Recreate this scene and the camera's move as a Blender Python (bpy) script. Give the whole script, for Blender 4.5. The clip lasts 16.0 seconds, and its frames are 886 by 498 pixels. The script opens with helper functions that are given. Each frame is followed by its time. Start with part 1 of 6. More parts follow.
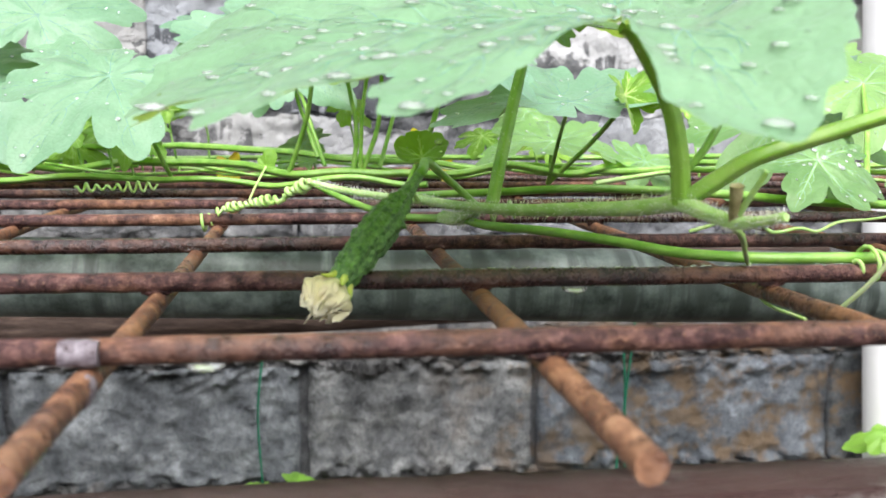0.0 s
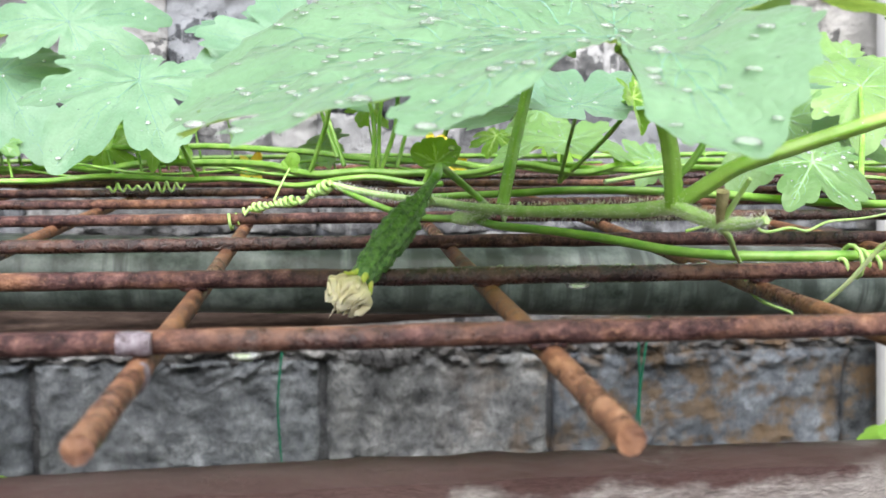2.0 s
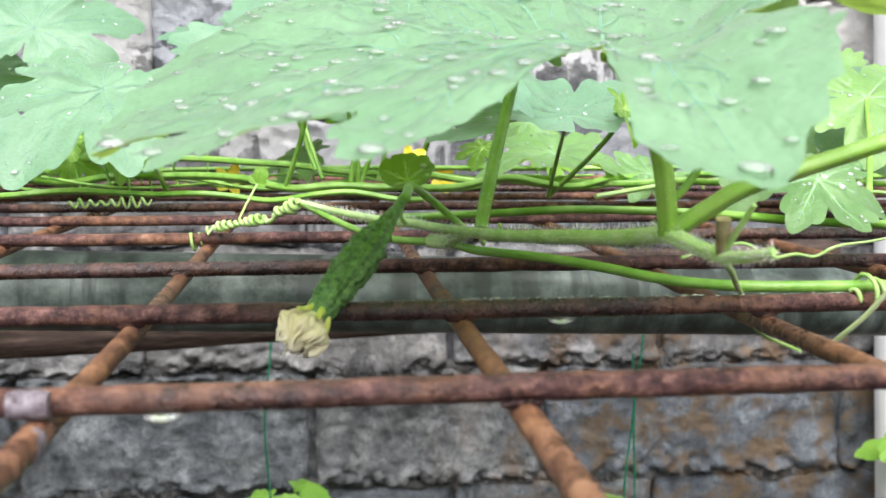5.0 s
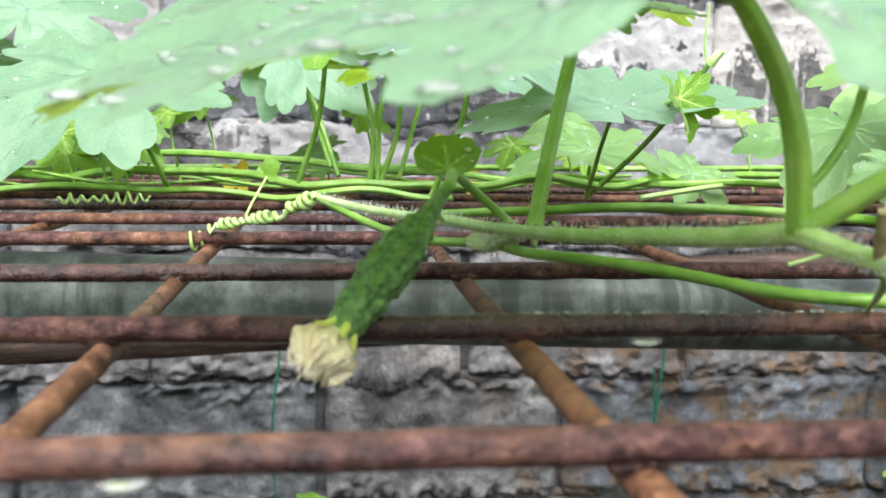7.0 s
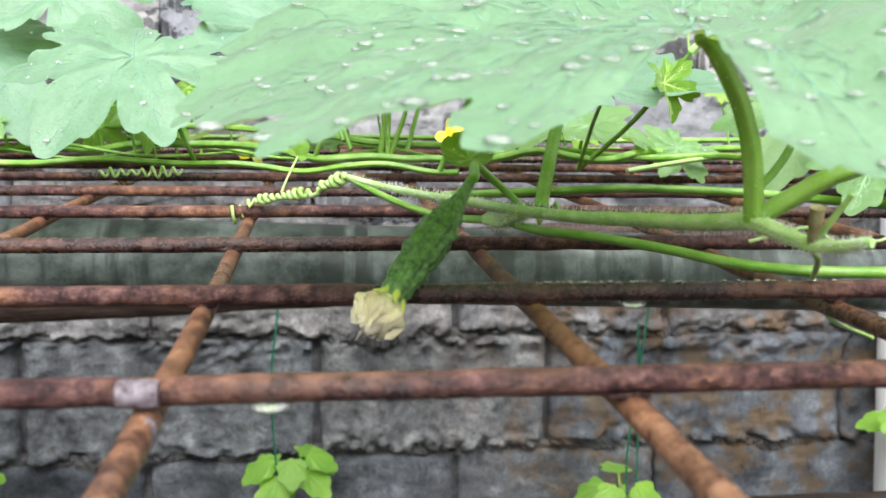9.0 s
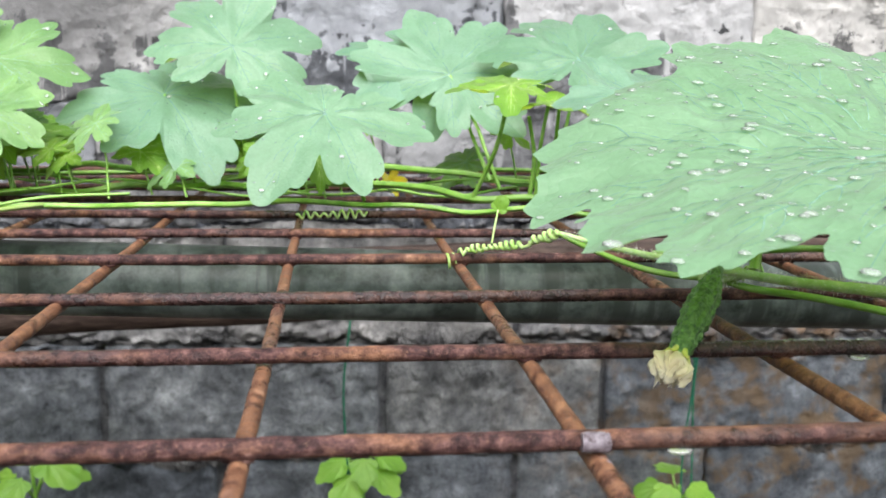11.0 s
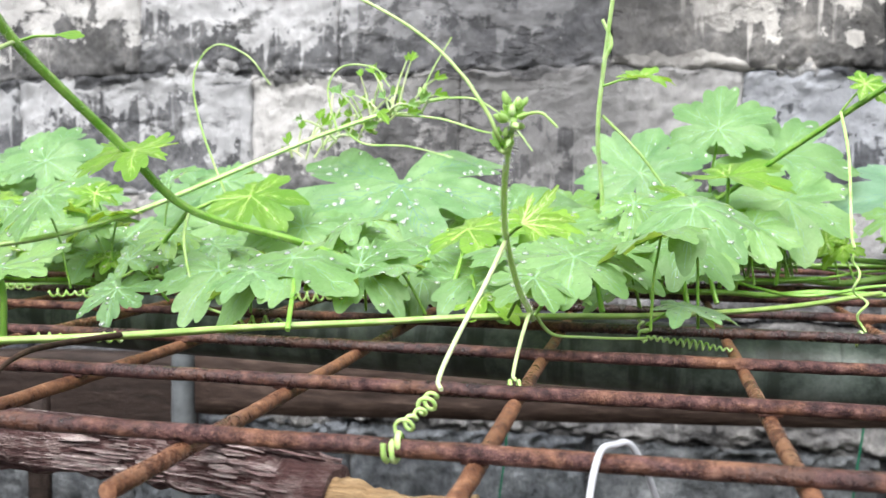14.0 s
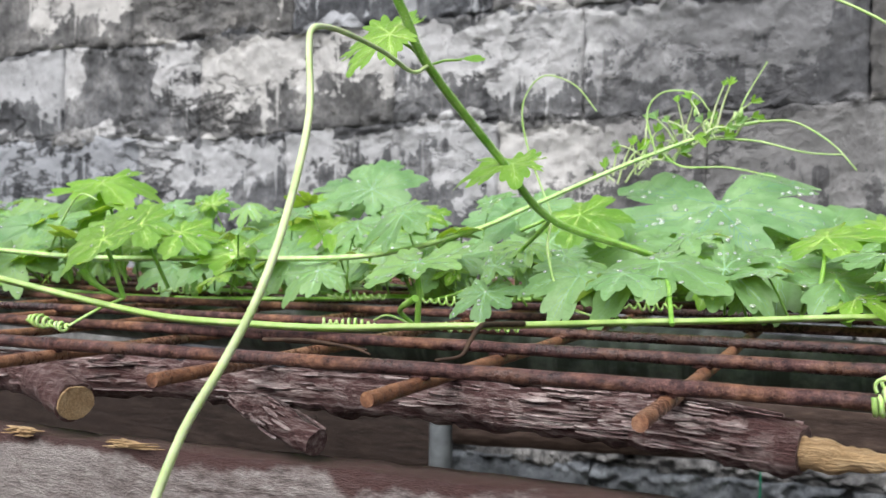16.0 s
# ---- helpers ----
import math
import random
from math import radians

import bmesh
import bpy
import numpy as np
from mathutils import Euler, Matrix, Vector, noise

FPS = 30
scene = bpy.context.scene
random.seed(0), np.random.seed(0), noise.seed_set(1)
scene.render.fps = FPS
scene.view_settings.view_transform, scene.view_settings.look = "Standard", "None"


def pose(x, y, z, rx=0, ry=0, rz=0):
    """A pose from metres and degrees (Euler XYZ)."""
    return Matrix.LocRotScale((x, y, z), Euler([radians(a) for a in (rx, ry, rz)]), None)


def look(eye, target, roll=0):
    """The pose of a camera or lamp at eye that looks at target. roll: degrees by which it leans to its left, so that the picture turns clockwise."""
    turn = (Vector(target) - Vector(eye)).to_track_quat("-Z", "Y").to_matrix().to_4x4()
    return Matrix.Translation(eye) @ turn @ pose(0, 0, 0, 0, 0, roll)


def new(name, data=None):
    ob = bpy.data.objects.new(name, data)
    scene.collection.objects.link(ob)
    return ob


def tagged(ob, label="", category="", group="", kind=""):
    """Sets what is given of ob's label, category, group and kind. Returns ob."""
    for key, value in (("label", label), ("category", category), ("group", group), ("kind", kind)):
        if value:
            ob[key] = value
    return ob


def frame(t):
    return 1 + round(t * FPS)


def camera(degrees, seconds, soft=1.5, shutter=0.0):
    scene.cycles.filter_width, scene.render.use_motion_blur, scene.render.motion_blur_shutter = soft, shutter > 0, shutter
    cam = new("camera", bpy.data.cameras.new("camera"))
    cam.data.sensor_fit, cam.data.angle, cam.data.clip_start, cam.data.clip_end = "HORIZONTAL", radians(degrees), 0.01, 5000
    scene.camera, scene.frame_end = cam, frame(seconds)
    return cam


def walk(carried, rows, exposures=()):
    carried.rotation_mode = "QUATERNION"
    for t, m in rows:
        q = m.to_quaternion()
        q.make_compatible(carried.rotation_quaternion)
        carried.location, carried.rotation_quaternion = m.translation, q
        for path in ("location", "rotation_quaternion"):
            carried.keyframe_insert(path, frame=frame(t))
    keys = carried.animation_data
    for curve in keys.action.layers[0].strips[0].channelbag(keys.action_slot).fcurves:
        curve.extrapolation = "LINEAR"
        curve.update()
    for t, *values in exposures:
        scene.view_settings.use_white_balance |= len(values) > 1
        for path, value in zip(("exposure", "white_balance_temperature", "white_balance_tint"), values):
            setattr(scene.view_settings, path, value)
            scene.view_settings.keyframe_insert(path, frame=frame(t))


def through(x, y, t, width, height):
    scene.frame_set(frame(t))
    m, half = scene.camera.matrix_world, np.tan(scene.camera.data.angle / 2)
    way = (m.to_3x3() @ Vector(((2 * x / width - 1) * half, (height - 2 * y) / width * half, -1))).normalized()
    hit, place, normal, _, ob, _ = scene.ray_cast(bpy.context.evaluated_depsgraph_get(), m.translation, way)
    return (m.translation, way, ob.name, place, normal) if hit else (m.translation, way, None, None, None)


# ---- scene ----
cam = camera(49.3, 16.0)
PATH = [
    (0, (0.0469, -0.2051, 1.0477), (0.3192, 1.7605, 0.7985), 0.45),
    (0.5, (0.0471, -0.2154, 1.0492), (0.3001, 1.7501, 0.7796), 0.22),
    (1, (0.0433, -0.2234, 1.0493), (0.2790, 1.7451, 0.7860), 0.13),
    (1.5, (0.0427, -0.2280, 1.0497), (0.2706, 1.7406, 0.7804), 0.18),
    (2, (0.0448, -0.2310, 1.0530), (0.2819, 1.7375, 0.7909), 0.21),
    (2.5, (0.0480, -0.2319, 1.0572), (0.3050, 1.7313, 0.7743), 0.42),
    (3, (0.0482, -0.2350, 1.0572), (0.3069, 1.7277, 0.7723), 0.35),
    (3.5, (0.0476, -0.2356, 1.0588), (0.3081, 1.7258, 0.7677), 0.26),
    (4, (0.0520, -0.2355, 1.0629), (0.3156, 1.7263, 0.7765), 0.14),
    (6.5, (0.0592, -0.1254, 1.0419), (0.2773, 1.8532, 0.8480), 0.59),
    (7, (0.0539, -0.1342, 1.0460), (0.2821, 1.8394, 0.8156), 0.81),
    (7.5, (0.0518, -0.1388, 1.0473), (0.2706, 1.8317, 0.7849), 0.95),
    (8, (0.0438, -0.1584, 1.0526), (0.2904, 1.8071, 0.7768), 1.13),
    (10.5, (-0.0146, -0.2305, 1.0823), (0.2457, 1.7188, 0.7182), 1.01),
    (11, (-0.0739, -0.2521, 1.0975), (0.1513, 1.7083, 0.7714), 0.95),
    (11.5, (-0.1636, -0.2606, 1.1023), (-0.0159, 1.7135, 0.8175), 0.51),
    (12, (-0.2425, -0.2572, 1.0936), (-0.2408, 1.7253, 0.8291), 0.06),
    (12.5, (-0.3085, -0.2571, 1.0896), (-0.4057, 1.7263, 0.8514), -0.08),
    (13, (-0.3583, -0.2624, 1.0875), (-0.5758, 1.7150, 0.8807), -0.19),
    (13.5, (-0.4143, -0.2816, 1.0869), (-0.7524, 1.6829, 0.9234), 0.25),
    (14, (-0.4496, -0.2911, 1.0820), (-0.8580, 1.6631, 0.9613), 0.78),
    (14.5, (-0.4742, -0.2930, 1.0800), (-0.9382, 1.6504, 0.9900), 1.05),
    (15, (-0.5117, -0.3068, 1.0773), (-1.0551, 1.6170, 1.0168), 1.00),
    (15.5, (-0.5294, -0.3361, 1.0730), (-1.2392, 1.5336, 1.0511), 0.75),
    (16, (-0.5321, -0.3586, 1.0530), (-1.3331, 1.4739, 1.0380), 0.75),
]
walk(cam, [(t, look(eye, target, roll)) for t, eye, target, roll in PATH], exposures=[(0, 1.45), (4, 1.40), (8, 1.50), (10.5, 1.24), (12.5, 1.32), (14.5, 1.30), (15.5, 0.96), (16, 0.93)])
cam.data.dof.use_dof, cam.data.dof.focus_distance, cam.data.dof.aperture_fstop = True, 0.46, 24

# ---------------------------------------------------------------- world and light
world = bpy.data.worlds.new("overcast_sky")
scene.world = world
world.use_nodes = True
wn, wl = world.node_tree.nodes, world.node_tree.links
sky = wn.new("ShaderNodeTexSky")
sky.sky_type, sky.sun_disc = "NISHITA", False
sky.sun_elevation, sky.sun_rotation = radians(53), radians(167)
sky.air_density, sky.dust_density, sky.ozone_density = 1.0, 3.0, 1.0
grey = wn.new("ShaderNodeHueSaturation")
grey.inputs["Saturation"].default_value = 0.34
wl.new(sky.outputs[0], grey.inputs["Color"])
wl.new(grey.outputs[0], wn["Background"].inputs[0])
wn["Background"].inputs[1].default_value = 0.096
sun_data = bpy.data.lights.new("sun", "SUN")
sun_data.energy, sun_data.angle, sun_data.color = 2.9, radians(66), (1.0, 0.955, 0.955)
sun = new("sun", sun_data)
sun.matrix_world = look((-0.9, -3.9, 6.3), (0, 0, 1.0))


# ---------------------------------------------------------------- materials
def material(name):
    m = bpy.data.materials.new(name)
    m.use_nodes = True
    return m, m.node_tree.nodes, m.node_tree.links, m.node_tree.nodes["Principled BSDF"]


def coords(n, l, scale=(1, 1, 1), source="Object"):
    c, mp = n.new("ShaderNodeTexCoord"), n.new("ShaderNodeMapping")
    mp.inputs["Scale"].default_value = scale
    l.new(c.outputs[source], mp.inputs[0])
    return mp.outputs[0]


def noise_node(n, l, vec, scale, detail=5, rough=0.6):
    t = n.new("ShaderNodeTexNoise")
    t.inputs["Scale"].default_value, t.inputs["Detail"].default_value, t.inputs["Roughness"].default_value = scale, detail, rough
    l.new(vec, t.inputs["Vector"])
    return t.outputs[0]


def ramp(n, l, fac, stops):
    r = n.new("ShaderNodeValToRGB")
    e = r.color_ramp.elements
    while len(e) < len(stops):
        e.new(0.5)
    for k, (p, c) in zip(e, stops):
        k.position, k.color = p, (c if len(c) == 4 else (*c, 1))
    l.new(fac, r.inputs[0])
    return r.outputs[0]


def mix(n, l, fac, a, b, how="MIX"):
    m = n.new("ShaderNodeMix")
    m.data_type, m.blend_type = "RGBA", how
    for socket, v in ((m.inputs[0], fac), (m.inputs[6], a), (m.inputs[7], b)):
        if isinstance(v, (int, float)):
            socket.default_value = v
        elif isinstance(v, tuple):
            socket.default_value = (*v, 1) if len(v) == 3 else v
        else:
            l.new(v, socket)
    return m.outputs[2]


def calc(n, l, op, a, b=0.0, clamp=False):
    m = n.new("ShaderNodeMath")
    m.operation, m.use_clamp = op, clamp
    for socket, v in ((m.inputs[0], a), (m.inputs[1], b)):
        if isinstance(v, (int, float)):
            socket.default_value = v
        else:
            l.new(v, socket)
    return m.outputs[0]


def bump(n, l, bsdf, height, strength, distance):
    b = n.new("ShaderNodeBump")
    b.inputs["Strength"].default_value, b.inputs["Distance"].default_value = strength, distance
    l.new(height, b.inputs["Height"])
    l.new(b.outputs[0], bsdf.inputs["Normal"])


G = lambda v: (v, v, v)


def rust_material(name="wet_rust", lift=1.0):
    m, n, l, p = material(name)
    v = coords(n, l)
    along = coords(n, l, (0.45, 1, 1) if lift == 1 else (1, 0.45, 1))
    big, mid, fine = noise_node(n, l, along, 46, 5, 0.65), noise_node(n, l, v, 170, 6, 0.75), noise_node(n, l, v, 1000, 3)
    purple = ramp(n, l, mid, [(0.33, (0.006, 0.003, 0.004)), (0.46, (0.040, 0.019, 0.019)), (0.58, (0.105, 0.053, 0.048)), (0.72, (0.24, 0.145, 0.125))])
    orange = ramp(n, l, mid, [(0.31, (0.018, 0.009, 0.007)), (0.44, (0.125, 0.057, 0.033)), (0.58, (0.245, 0.124, 0.068)), (0.73, (0.40, 0.24, 0.145))])
    c = mix(n, l, ramp(n, l, big, [(0.48, G(0.0)), (0.64, G(0.8))] if lift == 1 else [(0.30, G(0.0)), (0.46, G(1))]), purple, orange)
    c = mix(n, l, calc(n, l, "MULTIPLY", ramp(n, l, fine, [(0.60, G(0)), (0.74, G(1))]), 0.35), c, (0.42, 0.25, 0.15))
    wet = ramp(n, l, noise_node(n, l, along, 12, 4), [(0.50, G(0)), (0.58, G(1))])
    c = mix(n, l, calc(n, l, "MULTIPLY", wet, 0.80 if lift == 1 else 0.25), c, (0.26, 0.20, 0.22), "MULTIPLY")
    l.new(c, p.inputs["Base Color"])
    l.new(calc(n, l, "SUBTRACT", ramp(n, l, mid, [(0.40, G(0.34)), (0.60, G(0.58))]), calc(n, l, "MULTIPLY", wet, 0.22)), p.inputs["Roughness"])
    l.new(calc(n, l, "ADD", calc(n, l, "MULTIPLY", wet, 0.35), 0.18), p.inputs["Specular IOR Level"])
    bump(n, l, p, calc(n, l, "ADD", mid, calc(n, l, "MULTIPLY", fine, 0.4)), 0.9, 0.0015)
    return m


def leaf_material(name, dark, light, edge, through=0.3, rough=0.42, glow=(0.42, 0.62, 0.03), vary=True):
    m, n, l, p = material(name)
    v = coords(n, l)
    big, fine = noise_node(n, l, v, 22, 4), noise_node(n, l, v, 420, 3)
    info = n.new("ShaderNodeObjectInfo")
    c = mix(n, l, ramp(n, l, big, [(0.36, G(0)), (0.64, G(1))]), dark, light)
    c = mix(n, l, calc(n, l, "MULTIPLY", info.outputs["Random"], 0.45), c, edge)
    tone = calc(n, l, "FRACT", calc(n, l, "MULTIPLY", info.outputs["Random"], 7.31))
    c = mix(n, l, 1.0 if vary else 0.0, c, ramp(n, l, tone, [(0.0, (0.74, 0.79, 0.74)), (0.6, (1, 1, 1)), (1.0, (1.12, 1.08, 0.92))]), "MULTIPLY")
    c = mix(n, l, 0.35 if vary else 0.1, c, ramp(n, l, fine, [(0.35, G(0.60)), (0.65, G(1.0))]), "MULTIPLY")
    l.new(c, p.inputs["Base Color"])
    p.inputs["Roughness"].default_value = rough
    p.inputs["Specular IOR Level"].default_value = 0.40
    p.inputs["Sheen Weight"].default_value = 0.30
    p.inputs["Sheen Roughness"].default_value = 0.4
    vor = n.new("ShaderNodeTexVoronoi")
    vor.feature = "DISTANCE_TO_EDGE"
    vor.inputs["Scale"].default_value = 190
    l.new(v, vor.inputs["Vector"])
    cell = ramp(n, l, vor.outputs[0], [(0.0, G(0)), (0.18, G(1))])
    bump(n, l, p, calc(n, l, "ADD", calc(n, l, "MULTIPLY", cell, 0.5), fine), 0.45, 0.0006)
    t = n.new("ShaderNodeBsdfTranslucent")
    l.new(mix(n, l, 0.7, c, glow), t.inputs[0])
    s = n.new("ShaderNodeMixShader")
    s.inputs[0].default_value = through
    l.new(p.outputs[0], s.inputs[1])
    l.new(t.outputs[0], s.inputs[2])
    l.new(s.outputs[0], n["Material Output"].inputs[0])
    return m


def plant_material(name, a, b, scale=60, rough=0.4, stretch=(1, 1, 1), depth=0.0003, soft=0.7):
    m, n, l, p = material(name)
    v = coords(n, l, stretch)
    f = noise_node(n, l, v, scale, 5)
    l.new(mix(n, l, ramp(n, l, f, [(0.35, G(0)), (0.65, G(1))]), a, b), p.inputs["Base Color"])
    p.inputs["Roughness"].default_value = rough
    p.inputs["Specular IOR Level"].default_value = 0.5 if soft else 0.2
    p.inputs["Subsurface Weight"].default_value = soft
    p.inputs["Subsurface Radius"].default_value = (0.006, 0.008, 0.003)
    bump(n, l, p, noise_node(n, l, v, scale * 9, 3), 0.4, depth)
    return m


def concrete_material(name, tint=(1, 1, 1), streaks=1.0):
    m, n, l, p = material(name)
    geo = n.new("ShaderNodeNewGeometry")
    pos = geo.outputs["Position"]
    xyz = n.new("ShaderNodeSeparateXYZ")
    l.new(pos, xyz.inputs[0])
    sm = n.new("ShaderNodeMapping")
    sm.inputs["Scale"].default_value = (1.0, 1.0, 0.85)
    l.new(pos, sm.inputs[0])
    big, mid, fine = noise_node(n, l, pos, 4.2, 6, 0.65), noise_node(n, l, sm.outputs[0], 17, 10, 0.70), noise_node(n, l, pos, 120, 5, 0.75)
    c = ramp(n, l, mid, [(0.31, (0.030, 0.031, 0.033)), (0.38, (0.125, 0.128, 0.132)), (0.54, (0.235, 0.238, 0.238)), (0.68, (0.42, 0.42, 0.41))])
    c = mix(n, l, 0.85, c, ramp(n, l, big, [(0.36, G(0.42)), (0.60, G(1.0))]), "MULTIPLY")
    c = mix(n, l, 0.5, c, ramp(n, l, fine, [(0.34, G(0.20)), (0.52, G(1.0))]), "MULTIPLY")
    # lime that has run down from the bed joints: lumpy patches above, single long drips below
    warp = noise_node(n, l, pos, 5.0, 3, 0.6)
    course = calc(n, l, "ADD", calc(n, l, "DIVIDE", calc(n, l, "SUBTRACT", xyz.outputs[2], 0.31), 0.255), calc(n, l, "MULTIPLY", calc(n, l, "SUBTRACT", warp, 0.5), 1.1))
    row = calc(n, l, "FLOOR", course)
    down = calc(n, l, "SUBTRACT", 1.0, calc(n, l, "FRACT", course))
    across = n.new("ShaderNodeCombineXYZ")
    l.new(xyz.outputs[0], across.inputs[0])
    l.new(calc(n, l, "MULTIPLY", row, 3.37), across.inputs[1])
    l.new(calc(n, l, "MULTIPLY", xyz.outputs[2], 0.05), across.inputs[2])
    run, where = noise_node(n, l, across.outputs[0], 44, 3, 0.55), noise_node(n, l, across.outputs[0], 2.6, 3, 0.6)
    area = ramp(n, l, where, [(0.32, G(0)), (0.50, G(1))])
    high = n.new("ShaderNodeMapRange")
    high.inputs[1].default_value, high.inputs[2].default_value, high.inputs[3].default_value, high.inputs[4].default_value = 0.78, 1.15, 0.12, 1.0
    l.new(xyz.outputs[2], high.inputs[0])
    length = calc(n, l, "MULTIPLY", calc(n, l, "MULTIPLY", calc(n, l, "SUBTRACT", run, 0.44), 5.0), area)
    drips = ramp(n, l, calc(n, l, "ADD", calc(n, l, "SUBTRACT", length, down), 0.5), [(0.50, G(0)), (0.72, G(1))])
    lump = calc(n, l, "ADD", calc(n, l, "MULTIPLY", noise_node(n, l, pos, 17, 7, 0.7), 1.6), calc(n, l, "MULTIPLY", area, 0.62))
    lump = calc(n, l, "SUBTRACT", lump, calc(n, l, "MULTIPLY", down, 0.70))
    lumps = ramp(n, l, lump, [(0.98, G(0)), (1.22, G(1))])
    white = calc(n, l, "MAXIMUM", calc(n, l, "MULTIPLY", drips, 0.95), lumps)
    white = calc(n, l, "MULTIPLY", calc(n, l, "MULTIPLY", white, high.outputs[0]), streaks)
    c = mix(n, l, calc(n, l, "MULTIPLY", white, 0.80), c, mix(n, l, mid, (0.44, 0.445, 0.435), (0.86, 0.86, 0.84)))
    # wandering cracks, wider apart along the wall than up it, broken by sound patches
    wander = n.new("ShaderNodeMapping")
    wander.inputs["Scale"].default_value = (2.6, 1.0, 6.5)
    l.new(pos, wander.inputs[0])
    split = calc(n, l, "ABSOLUTE", calc(n, l, "SUBTRACT", noise_node(n, l, wander.outputs[0], 1.0, 8, 0.62), 0.5))
    sound = ramp(n, l, noise_node(n, l, pos, 3.1, 3), [(0.50, G(0)), (0.60, G(1))])
    crack = calc(n, l, "MULTIPLY", calc(n, l, "MULTIPLY", ramp(n, l, split, [(0.005, G(1)), (0.018, G(0))]), sound), streaks)
    c = mix(n, l, calc(n, l, "MULTIPLY", crack, 0.70), c, (0.022, 0.022, 0.022))
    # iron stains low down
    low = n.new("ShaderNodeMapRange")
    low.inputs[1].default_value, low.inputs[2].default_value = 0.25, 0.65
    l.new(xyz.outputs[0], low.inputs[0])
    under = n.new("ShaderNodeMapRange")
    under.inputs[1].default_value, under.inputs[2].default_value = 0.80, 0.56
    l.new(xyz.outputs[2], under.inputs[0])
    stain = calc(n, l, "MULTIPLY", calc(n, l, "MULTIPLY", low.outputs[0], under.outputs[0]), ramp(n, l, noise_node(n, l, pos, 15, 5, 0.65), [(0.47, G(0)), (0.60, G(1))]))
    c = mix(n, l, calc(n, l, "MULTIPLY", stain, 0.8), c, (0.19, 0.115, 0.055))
    # a dark patch with a ragged rim
    far = n.new("ShaderNodeVectorMath")
    far.operation = "DISTANCE"
    l.new(pos, far.inputs[0])
    far.inputs[1].default_value = (-0.70, 1.75, 1.36)
    rim = calc(n, l, "ADD", far.outputs["Value"], calc(n, l, "MULTIPLY", calc(n, l, "SUBTRACT", noise_node(n, l, pos, 6, 6, 0.7), 0.5), 0.55))
    c = mix(n, l, ramp(n, l, rim, [(0.22, G(0.72)), (0.46, G(0))]), c, mix(n, l, mid, (0.030, 0.032, 0.035), (0.175, 0.175, 0.18)))
    info = n.new("ShaderNodeObjectInfo")
    c = mix(n, l, 0.8, c, ramp(n, l, info.outputs["Random"], [(0.0, (0.50, 0.55, 0.64)), (0.55, (0.86, 0.88, 0.92)), (1.0, (1.0, 0.98, 0.94))]), "MULTIPLY")
    c = mix(n, l, 1.0, c, tint, "MULTIPLY")
    l.new(c, p.inputs["Base Color"])
    p.inputs["Roughness"].default_value = 0.6
    p.inputs["Specular IOR Level"].default_value = 0.12
    bump(n, l, p, calc(n, l, "SUBTRACT", calc(n, l, "ADD", calc(n, l, "MULTIPLY", mid, 1.5), fine), crack), 1.0, 0.009)
    return m


def wood_material(name, cols, stretch, scale, rough=0.6, depth=0.002, wet_above=None):
    m, n, l, p = material(name)
    v = coords(n, l, stretch)
    w = coords(n, l)
    g, big, fine = noise_node(n, l, v, scale, 7, 0.65), noise_node(n, l, w, 9, 4), noise_node(n, l, v, scale * 5, 4)
    c = ramp(n, l, g, [(0.30, cols[0]), (0.48, cols[1]), (0.66, cols[2])])
    c = mix(n, l, ramp(n, l, big, [(0.46, G(0)), (0.62, G(0.6))]), c, cols[3])
    c = mix(n, l, 0.6, c, ramp(n, l, fine, [(0.32, G(0.35)), (0.6, G(1))]), "MULTIPLY")
    if wet_above is not None:
        # the rotten, damp upper edge
        xyz = n.new("ShaderNodeSeparateXYZ")
        l.new(w, xyz.inputs[0])
        edge = calc(n, l, "ADD", calc(n, l, "MULTIPLY", calc(n, l, "SUBTRACT", calc(n, l, "SUBTRACT", xyz.outputs[2], calc(n, l, "MULTIPLY", xyz.outputs[0], 0.006)), wet_above), 160.0), calc(n, l, "MULTIPLY", calc(n, l, "SUBTRACT", noise_node(n, l, w, 26, 5), 0.5), 5.0))
        bleached = n.new("ShaderNodeMapRange")
        bleached.inputs[1].default_value, bleached.inputs[2].default_value = 0.06, 0.20
        l.new(calc(n, l, "ADD", xyz.outputs[0], calc(n, l, "MULTIPLY", calc(n, l, "SUBTRACT", noise_node(n, l, v, 2.0, 4), 0.5), 0.30)), bleached.inputs[0])
        edge = calc(n, l, "SUBTRACT", edge, calc(n, l, "MULTIPLY", bleached.outputs[0], 0.65))
        c = mix(n, l, ramp(n, l, edge, [(0.2, G(0)), (0.8, G(0.88))]), c, mix(n, l, fine, (0.03, 0.014, 0.014), (0.12, 0.055, 0.050)))
    l.new(c, p.inputs["Base Color"])
    l.new(ramp(n, l, big, [(0.4, G(rough)), (0.6, G(rough * 0.6))]), p.inputs["Roughness"])
    p.inputs["Specular IOR Level"].default_value = 0.18
    bump(n, l, p, calc(n, l, "ADD", g, fine), 0.9, depth)
    return m


